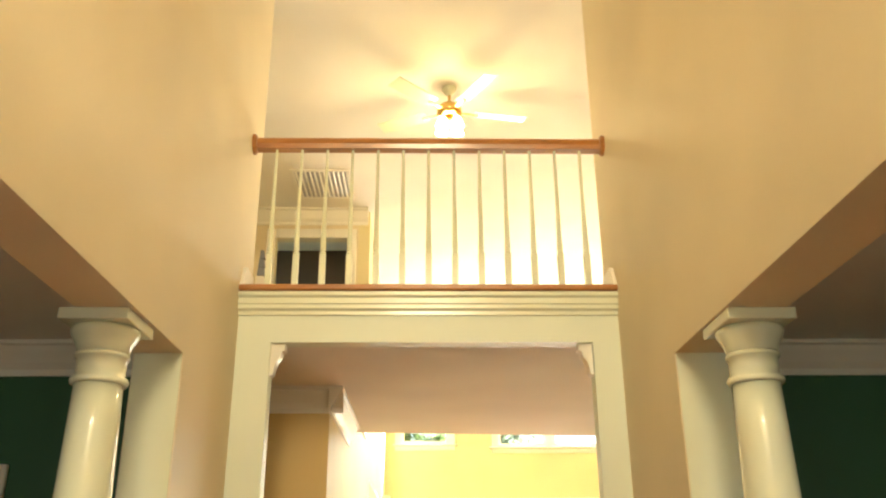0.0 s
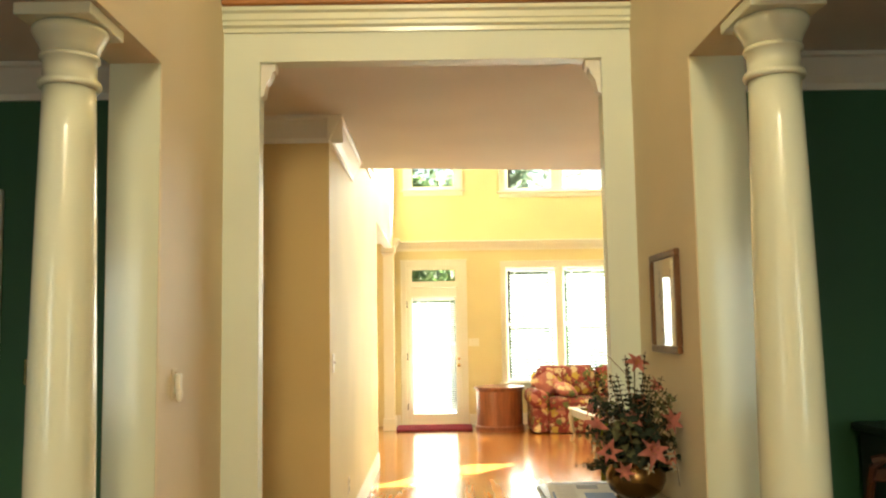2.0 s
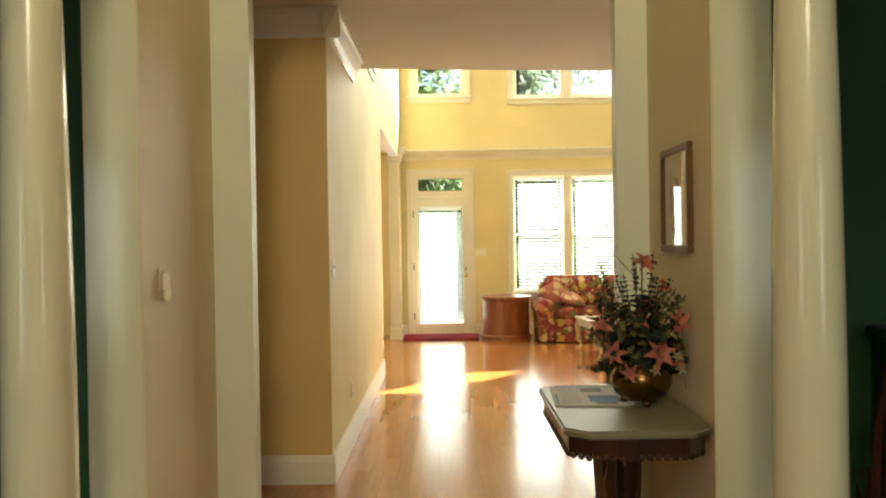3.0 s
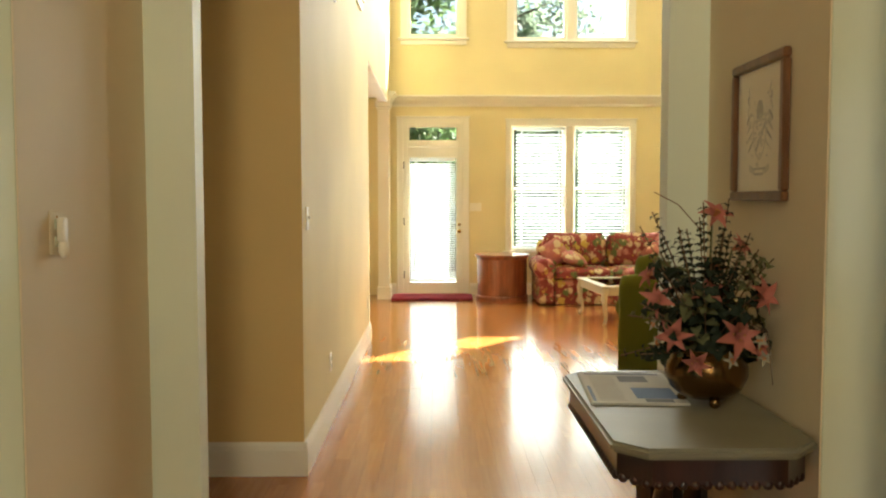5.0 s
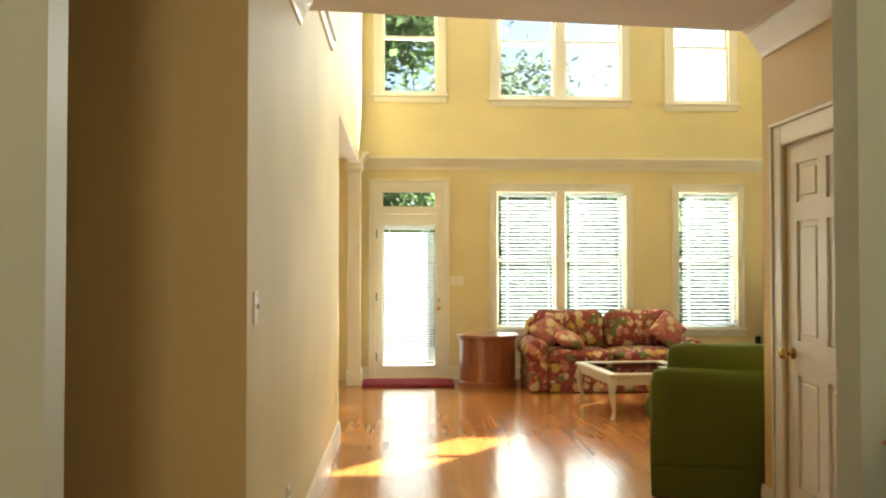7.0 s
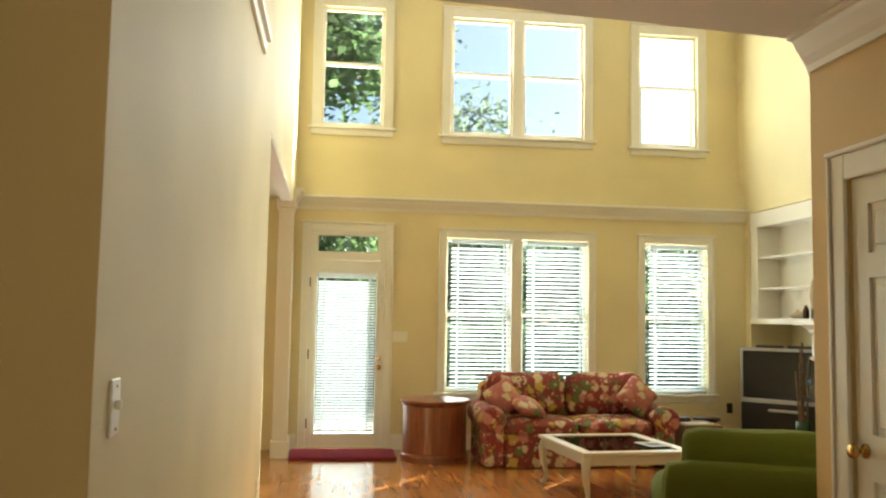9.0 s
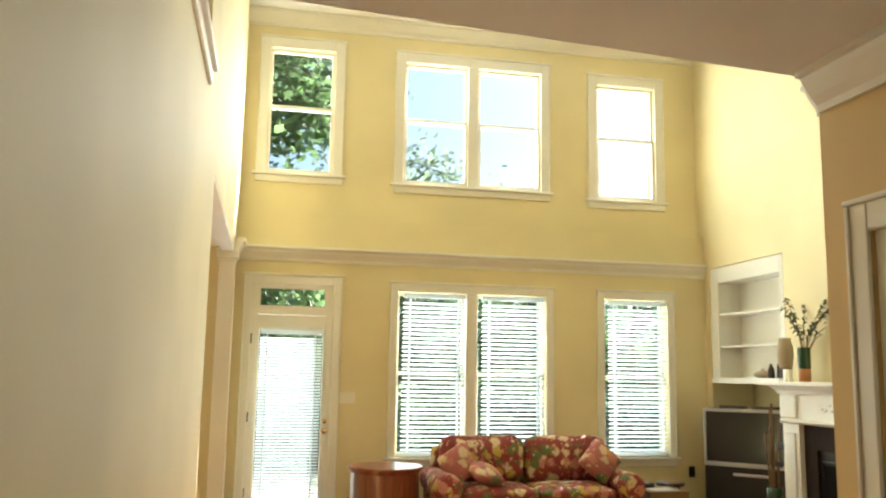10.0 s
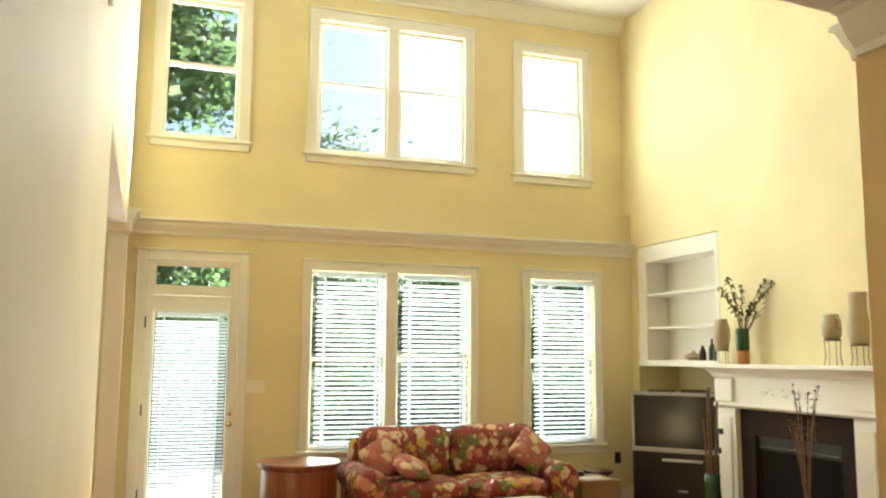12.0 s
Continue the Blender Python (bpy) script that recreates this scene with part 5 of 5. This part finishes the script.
# carton with papers
cb = thing("cardboard_box", 3.78, 12.2, 0, "brown cardboard box beside the sofa", "box")
for a in ((-0.2, 0.2, -0.22, -0.215), (-0.2, 0.2, 0.215, 0.22), (-0.2, -0.195, -0.215, 0.215), (0.195, 0.2, -0.215, 0.215)):
    part("side", bx(*a, 0, 0.38), CARTON, cb)
part("lid", bx(-0.205, 0.205, -0.225, 0.225, 0.38, 0.388), CARTON, cb)
pp = thing("paper_stack", 3.76, 12.12, 0.3885, "white paper lying on a cardboard box", "papers", 8)
part("sheet", bx(-0.14, 0.14, -0.1, 0.1, 0, 0.008, 0.002), PAPER, pp)
bk = thing("black_case", 3.68, 12.32, 0.3885, "small black case on a cardboard box", "case", 15)
part("shell", bx(-0.09, 0.09, -0.05, 0.05, 0, 0.045, 0.01), BLACK, bk)

# television
tv = thing("television", 4.835, 12.248, 0, "black and silver rear-projection television", "television", -48)
# local -y faces the viewer; local x runs along the front
W = 0.5
BACK = [(-W, 0.02), (W, 0.02), (W, 0.06), (W - 0.22, 0.28), (-W + 0.22, 0.28), (-W, 0.06)]
part("base_cabinet", prism(bmesh.new(), BACK, "z", 0.02, 0.57), BLACK, tv)
part("cabinet_front", bx(-W, W, 0, 0.02, 0.02, 0.575, 0.006), BLACK, tv)
bm = prism(bmesh.new(), BACK, "z", 0.57, 1.168)
part("screen_housing", bm, BLACK, tv)
bm = bmesh.new()
for a in ((-W, W, 1.135, 1.17), (-W, W, 0.575, 0.62), (-W, -W + 0.025, 0.62, 1.135), (W - 0.025, W, 0.62, 1.135)):
    box(bm, a[0], a[1], -0.012, 0.02, a[2], a[3], 0.005)
part("bezel", bm, SILVER, tv, "silver plastic screen surround")
part("screen", bx(-W + 0.025, W - 0.025, -0.002, 0.012, 0.62, 1.135), SCREEN, tv, "dark glossy screen")
part("handle_bar", bx(-0.2, 0.2, -0.022, 0, 0.485, 0.515, 0.008), SILVER, tv)
part("badge", bx(-0.05, 0.05, -0.006, 0, 0.2, 0.215, 0.003), SILVER, tv)
part("kick_panel", bx(-W + 0.02, W - 0.02, 0.01, 0.05, 0, 0.02), BLACK, tv)
for k, dx in ((0, -0.22), (1, 0.12)):
    bb = thing("flat_black_box", 0, 0, 0, "flat black set-top box on a television", "electronics")
    bb.matrix_world = tv.matrix_world @ pose(dx, 0.12, 1.1705)
    part("case", bx(-0.13, 0.13, -0.08, 0.06, 0, 0.025, 0.006), BLACK, bb)
    part("front_strip", bx(-0.12, 0.12, -0.083, -0.08, 0.006, 0.018), STEEL, bb)

st = thing("stool", 4.1, 12.62, 0, "small dark round stool beside a television", "stool")
part("seat", lathe(bmesh.new(), [(0.13, 0.36), (0.15, 0.375), (0.15, 0.395), (0.13, 0.405)], 24), MAHOGANY, st)
for k in range(4):
    a = 0.8 + 1.57 * k
    part("leg", tube(bmesh.new(), [(0.09 * math.cos(a), 0.09 * math.sin(a), 0.365), (0.14 * math.cos(a), 0.14 * math.sin(a), 0)], [0.014, 0.01], 8), MAHOGANY, st)

# built-in shelf in the alcove
bs = thing("built_in_shelf", XR, 12.18, 1.46, "white built-in shelf unit in the alcove", "shelf")
# unit spans the alcove above the television
ya, yb = 11.49 - 12.18, 12.87 - 12.18
part("back_panel", bx(0.27, 0.49, ya, yb, 0, 1.23), WHITE, bs)
for a, b in ((ya, ya + 0.06), (yb - 0.16, yb)):
    part("side_panel", bx(0.0, 0.27, a, b, 0.0, 1.23, 0.003), WHITE, bs)
part("bottom_board", bx(-0.012, 0.27, ya, yb, -0.03, 0.03, 0.003), WHITE, bs)
part("top_board", bx(0.0, 0.27, ya + 0.06, yb - 0.16, 1.06, 1.23, 0.003), WHITE, bs)
for z in (0.35, 0.70):
    part("shelf_board", bx(0.02, 0.27, ya + 0.06, yb - 0.16, z, z + 0.022, 0.002), WHITE, bs)

# fireplace
fp = thing("fireplace", XR, 10.56, 0, "white carved mantelpiece round a dark hearth", "fireplace")
part("mantel_shelf", bx(-0.24, 0, -1.05, 1.02, 1.425, 1.46, 0.006, 2), WHITE, fp)
bm = moulding(bmesh.new(), [(0, 0), (0.1, 0), (0.11, 0.03), (0.16, 0.06), (0.2, 0.075), (0, 0.075)], "y", 0, -1, -0.98, 0.95, 1.35)
part("bed_moulding", bm, WHITE, fp)
part("frieze", bx(-0.085, 0, -0.93, 0.9, 1.12, 1.35, 0.004), WHITE, fp)
part("frieze_bead", moulding(bmesh.new(), [(0, 0), (0.1, 0), (0.12, 0.02), (0.1, 0.045), (0, 0.045)], "y", 0, -1, -0.94, 0.91, 1.08), WHITE, fp)
for a, b in ((-0.93, -0.68), (0.65, 0.9)):
    lg = part("pilaster", bx(-0.08, 0, a, b, 0.0, 1.08, 0.004), WHITE, fp)
    part("pilaster_panel", bx(-0.095, -0.08, a + 0.05, b - 0.05, 0.22, 1.0, 0.006), WHITE, lg)
    part("pilaster_base", bx(-0.105, -0.0801, a - 0.01, b + 0.01, 0, 0.16, 0.006), WHITE, lg)
    part("pilaster_block", bx(-0.11, -0.0851, a, b, 1.13, 1.34, 0.01), WHITE, lg)
part("slate_surround", slab("y", -0.68, 0.65, -0.03, 0, 0.0, 1.08, [(-0.5, 0.47, 0.0, 0.86)]), SLATE, fp, "dark polished slate slips")
for a, b in ((-0.64, -0.62), (0.62, 0.64)):
    part("firebox_side", bx(0.02, 0.45, a, b, 0, 1.04), SOOT, fp)
part("fire_screen_frame", slab("y", -0.5, 0.47, 0.0, 0.02, 0.02, 0.86, [(-0.47, 0.44, 0.06, 0.74)]), BLACK, fp)
part("fire_glass", bx(0.008, 0.012, -0.47, 0.44, 0.06, 0.74), SOOT, fp)
part("hearth_slab", bx(-0.45, 0.44, -0.98, 0.95, 0.0, 0.03, 0.005), SLATE, fp)
part("screen_rail", tube(bmesh.new(), [(-0.012, -0.46, 0.77), (-0.012, 0.43, 0.77)], 0.008, 8), STEEL, fp)
bm = bmesh.new()
rnd = random.Random(5)
for k in range(26):
    u = -0.35 + 0.7 * k / 25 - 0.02
    v = 1.235 + 0.035 * math.sin(k * 1.3)
    r = rnd.uniform(0.008, 0.02) * (1.4 if 8 < k < 17 else 1)
    bmesh.ops.create_uvsphere(bm, u_segments=8, v_segments=5, radius=r, matrix=Matrix.Translation((-0.087, u, v)) @ Matrix.Diagonal((0.4, 1.4, 0.8, 1)))
part("carved_garland", bm, WHITE, fp, "carved floral garland", smooth=True)


def jar(name, x, y, z, prof, mat, label, cat="vase", handle=False, stand=0.0):
    if stand:
        s = thing("wire_stand", x, y, z, "thin iron wire stand under a jug", "stand")
        part("ring", lathe(bmesh.new(), [(0.06, stand - 0.006), (0.066, stand - 0.006), (0.066, stand), (0.06, stand)], 24), STEEL, s)
        part("tray", lathe(bmesh.new(), [(0.01, stand - 0.005), (0.06, stand - 0.005), (0.06, stand - 0.002), (0.01, stand - 0.002)], 24), STEEL, s)
        for k in range(4):
            a = 0.4 + 1.57 * k
            part("wire_leg", tube(bmesh.new(), [(0.062 * math.cos(a), 0.062 * math.sin(a), stand - 0.004), (0.055 * math.cos(a), 0.055 * math.sin(a), stand * 0.4), (0.068 * math.cos(a), 0.068 * math.sin(a), 0)], 0.003, 6), STEEL, s)
        z += stand
    v = thing(name, x, y, z + 0.0005, label, cat)
    part("body", lathe(bmesh.new(), prof, 28), mat, v, smooth=True)
    if handle:
        r = prof[len(prof) // 2][0]
        h = prof[-1][1]
        part("handle", tube(bmesh.new(), [(0, -r * 0.7, h * 0.9), (0, -r * 1.5, h * 0.8), (0, -r * 1.5, h * 0.5), (0, -r * 0.95, h * 0.35)], 0.008, 8), mat, v)
    return v


MZ = 1.46
jar("tall_vase", XR - 0.13, 11.30, MZ, [(0.05, 0), (0.062, 0.02), (0.075, 0.12), (0.072, 0.2), (0.055, 0.25), (0.055, 0.28), (0.05, 0.28)], TAN, "tan pottery vase on a wire stand", stand=0.12)
jar("green_vase", XR - 0.14, 11.0, MZ, [(0.042, 0.0), (0.048, 0.01), (0.05, 0.12), (0.055, 0.124), (0.055, 0.3), (0.05, 0.305), (0.045, 0.28)], GREENGLASS, "dark green glazed vase with terracotta foot")
jar("terracotta_cuff", XR - 0.14, 11.0, MZ + 0.0, [(0.051, 0.001), (0.053, 0.11), (0.0515, 0.115)], TERRACOTTA, "terracotta band round a vase foot", "pot")
jar("pitcher", XR - 0.14, 9.98, MZ, [(0.05, 0), (0.07, 0.03), (0.072, 0.1), (0.055, 0.16), (0.058, 0.19), (0.05, 0.19)], TAN, "tan pottery pitcher on a wire stand", "jug", True, stand=0.19)
jar("tall_vase", XR - 0.14, 9.72, MZ, [(0.055, 0), (0.07, 0.03), (0.075, 0.15), (0.06, 0.25), (0.06, 0.33), (0.068, 0.38), (0.06, 0.38)], TAN, "tall tan pottery vase on a wire stand", stand=0.15)


def branches(name, x, y, z, n, height, spread, label, leaf, mat, seed, size=0.03, per=5):
    t = thing(name, x, y, z, label, "branches")
    r = random.Random(seed)
    for k in range(n):
        a, s, h = r.uniform(0, 6.28), r.uniform(0.3, 1) * spread, height * r.uniform(0.7, 1)
        pts = [Vector((0, 0, 0)), Vector((0.25 * s * math.cos(a), 0.25 * s * math.sin(a), 0.5 * h)), Vector((s * math.cos(a) * 0.7, s * math.sin(a) * 0.7, 0.85 * h)), Vector((s * math.cos(a), s * math.sin(a), h))]
        st_ = part("branch", tube(bmesh.new(), pts, [0.005, 0.004, 0.003, 0.0015], 5), TWIG, t)
        if leaf:
            bm = bmesh.new()
            for j in range(per * 3):
                tt = r.uniform(0.9, 3)
                i = min(int(tt), 2)
                p = pts[i].lerp(pts[i + 1], tt - i)
                d = Vector((r.uniform(-1, 1), r.uniform(-1, 1), r.uniform(-0.4, 1))).normalized()
                petal(bm, p, p + d * size * r.uniform(0.7, 1.3), size * 0.3, Vector((0.1, 0.2, 1)))
            part("leaves", bm, mat, st_)
    return t


branches("leafy_branches", XR - 0.14, 11.0, MZ + 0.2, 12, 0.52, 0.42, "dry leafy branches standing in a green vase", True, LEAFSAGE, 3, 0.042, 6)

# things on the shelf bottom
sz = 1.49
jar("shelf_bottle", XR + 0.12, 11.78, sz, [(0.03, 0), (0.032, 0.01), (0.03, 0.12), (0.012, 0.16), (0.012, 0.2), (0.016, 0.205)], BLACK, "dark bottle on a white shelf", "bottle")
jar("shelf_bottle", XR + 0.1, 11.68, sz, [(0.035, 0), (0.04, 0.02), (0.036, 0.14), (0.016, 0.18), (0.016, 0.22), (0.02, 0.225)], STEEL, "grey metal bottle on a white shelf", "bottle")
jar("shelf_bottle", XR + 0.1, 11.9, sz, [(0.03, 0), (0.034, 0.02), (0.03, 0.09), (0.014, 0.12), (0.014, 0.14)], MAHOGANY, "small brown bottle on a white shelf", "bottle")
tp = thing("teapot", XR + 0.1, 12.05, sz + 0.0005, "low brown teapot on a white shelf", "teapot")
part("body", lathe(bmesh.new(), [(0.05, 0), (0.085, 0.02), (0.09, 0.04), (0.06, 0.065), (0.02, 0.075), (0.012, 0.095), (0.004, 0.1)], 24), TAN, tp, smooth=True)
part("spout", tube(bmesh.new(), [(0, -0.08, 0.03), (0, -0.12, 0.06), (0, -0.14, 0.075)], [0.014, 0.01, 0.008], 8), TAN, tp)
part("handle", tube(bmesh.new(), [(0, 0.08, 0.055), (0, 0.12, 0.05), (0, 0.085, 0.02)], 0.006, 8), TAN, tp)

# floor vases with canes and twigs
jar("floor_vase", 4.38, 11.16, 0.031, [(0.06, 0), (0.07, 0.01), (0.075, 0.3), (0.065, 0.42), (0.07, 0.5), (0.06, 0.5)], GREENGLASS, "tall green glazed floor vase by the hearth")
cn = thing("bamboo_canes", 4.38, 11.16, 0.04, "brown bamboo canes standing in a floor vase", "canes")
for k, (dx, dy, h) in enumerate(((0.0, 0.02, 1.18), (0.03, -0.02, 1.1), (-0.02, 0.0, 1.02), (0.02, 0.03, 1.22), (-0.03, 0.02, 0.95))):
    part("cane", tube(bmesh.new(), [(dx * 0.5, dy * 0.5, 0), (dx, dy, h * 0.6), (dx * 1.6, dy * 1.8, h)], [0.012, 0.011, 0.008], 8), TWIG, cn)
for k, (dx, dy, z) in enumerate(((0.0, -0.12, 0.86), (0.0, -0.09, 0.7))):
    part("cane_leaf", soft_box(dx - 0.01, dx + 0.01, dy - 0.045, dy + 0.045, z - 0.025, z + 0.025, 0.009), BLACK, cn)
jar("floor_vase", 4.3, 9.95, 0.031, [(0.07, 0), (0.08, 0.01), (0.085, 0.3), (0.07, 0.42), (0.075, 0.45), (0.065, 0.45)], GREENGLASS, "green glazed floor vase before the hearth")
branches("dry_twigs", 4.3, 9.95, 0.2, 14, 1.15, 0.22, "bundle of dry twigs in a floor vase", True, TWIG, 9, 0.03, 3)

# ---- outside ----
setting("ground", bx(-300, 300, 13.2, 500, -0.6, -0.35), GRASS, "green lawn outside the windows", "lawn")
setting("ground_front", bx(-300, 300, -400, -2.7, -0.6, -0.35), GRASS, "green lawn before the house", "lawn")
setting("pavement_patio", bx(-2.5, 7.5, 13.2, 18.4, -0.349, -0.12), DECK, "pale concrete patio behind the house", "patio")


def tree(x, y, h, r, seed, leaves=2600, low=0.25, size=0.16, lab="leafy green tree behind the house", mat=None):
    rn = random.Random(seed)
    t = thing("tree", x, y, -0.36, lab, "tree", group="trees behind the house")
    bm = bmesh.new()
    top = Vector((rn.uniform(-0.3, 0.3), rn.uniform(-0.3, 0.3), h * 0.8))
    tube(bm, [(0, 0, 0), (0.05, 0, h * 0.2), tuple(top * 0.55), tuple(top)], [0.02 * h + 0.04, 0.016 * h + 0.03, 0.01 * h, 0.02], 10)
    tips = []
    for k in range(22):
        z = h * rn.uniform(low, 0.9)
        a = rn.uniform(0, 6.28)
        L = r * rn.uniform(0.5, 1.05) * (1.1 - 0.5 * abs(z / h - 0.5))
        s = top * (z / (h * 0.8))
        s.z = z
        m = s + Vector((math.cos(a) * L * 0.5, math.sin(a) * L * 0.5, 0.15 * L))
        e = s + Vector((math.cos(a) * L, math.sin(a) * L, rn.uniform(-0.1, 0.3) * L))
        tube(bm, [s, m, e], [0.035, 0.022, 0.008], 5)
        tips += [m, e, (m + e) / 2]
    part("trunk", bm, BARK, t)
    vs, fs = [], []
    for k in range(leaves):
        c = rn.choice(tips)
        p = c + Vector((rn.gauss(0, 1), rn.gauss(0, 1), rn.gauss(0, 0.8))) * 0.2 * r
        d = Vector((rn.uniform(-1, 1), rn.uniform(-1, 1), rn.uniform(-0.8, 0.4))).normalized()
        w = d.cross(Vector((rn.uniform(-1, 1), rn.uniform(-1, 1), 1))).normalized()
        s = size * rn.uniform(0.6, 1.3)
        i = len(vs)
        vs += [p, p + d * s * 0.5 + w * s * 0.28, p + d * s, p + d * s * 0.5 - w * s * 0.28]
        fs.append((i, i + 1, i + 2, i + 3))
    me = bpy.data.meshes.new("crown")
    me.from_pydata([tuple(v) for v in vs], [], fs)
    me.materials.append(mat or FOLIAGE)
    ob = new("crown", me)
    ob.parent = t
    return t


tree(-0.9, 16.8, 8.0, 2.2, 21, 24000, 0.2, 0.2, "dense broad-leaved tree close to the house")
tree(1.9, 22.5, 9.0, 1.9, 22, 9000, 0.2, 0.2, mat=HAZELEAF)
tree(-4.5, 24.0, 10, 3.0, 23, 5000, 0.2, 0.2)
tree(3.2, 26.0, 5.5, 2.2, 24, 5000, 0.1, 0.22)
tree(6.6, 24.0, 5.0, 2.2, 25, 5000, 0.1, 0.22)
tree(10.0, 27.0, 6.0, 2.6, 26, 5000, 0.1, 0.22)
tree(0.2, 28.0, 7.0, 2.6, 27, 5000, 0.1, 0.22)
tree(-9.0, 28.0, 9.0, 3.0, 28, 5000, 0.1, 0.22)
tree(13.5, 30.0, 7.0, 3.0, 29, 5000, 0.1, 0.22)


def hedge(x0, x1, y, h, seed):
    rn = random.Random(seed)
    t = thing("hedge", (x0 + x1) / 2, y, -0.36, "clipped green hedge along the lawn", "hedge")
    vs, fs = [], []
    for k in range(11000):
        p = Vector((rn.uniform(x0, x1) - (x0 + x1) / 2, rn.uniform(-0.5, 0.5), rn.uniform(0.0, h) * (1 + 0.12 * math.sin(k))))
        d = Vector((rn.uniform(-1, 1), rn.uniform(-1, 1), rn.uniform(-0.5, 0.7))).normalized()
        w = d.cross(Vector((rn.uniform(-1, 1), rn.uniform(-1, 1), 1))).normalized()
        s = (0.16 + 0.035 * (h - 1.5)) * rn.uniform(0.6, 1.3)
        i = len(vs)
        vs += [p, p + d * s * 0.5 + w * s * 0.3, p + d * s, p + d * s * 0.5 - w * s * 0.3]
        fs.append((i, i + 1, i + 2, i + 3))
    me = bpy.data.meshes.new("leaves")
    me.from_pydata([tuple(v) for v in vs], [], fs)
    me.materials.append(HAZELEAF)
    ob = new("leaves", me)
    ob.parent = t
    for k in range(6):
        part("stem", tube(bmesh.new(), [((k - 2.5) * (x1 - x0) / 6.5, 0, 0), ((k - 2.5) * (x1 - x0) / 6.5, 0, h * 0.7)], [0.04, 0.02], 6), BARK, t)
    return t


hedge(-6, 2.6, 19.5, 1.5, 31)
hedge(3.4, 12, 20.5, 1.5, 32)
hedge(-14, 0, 31, 4.2, 33)
hedge(0, 12, 32, 4.6, 34)
hedge(12, 26, 33, 4.6, 35)

# Unseen front hedge, added to keep blue sky out of the side-room windows.
hedge(-6.5, 6.5, -4.2, 3.2, 36)


# ---- floor pieces last ----
floor_boards()
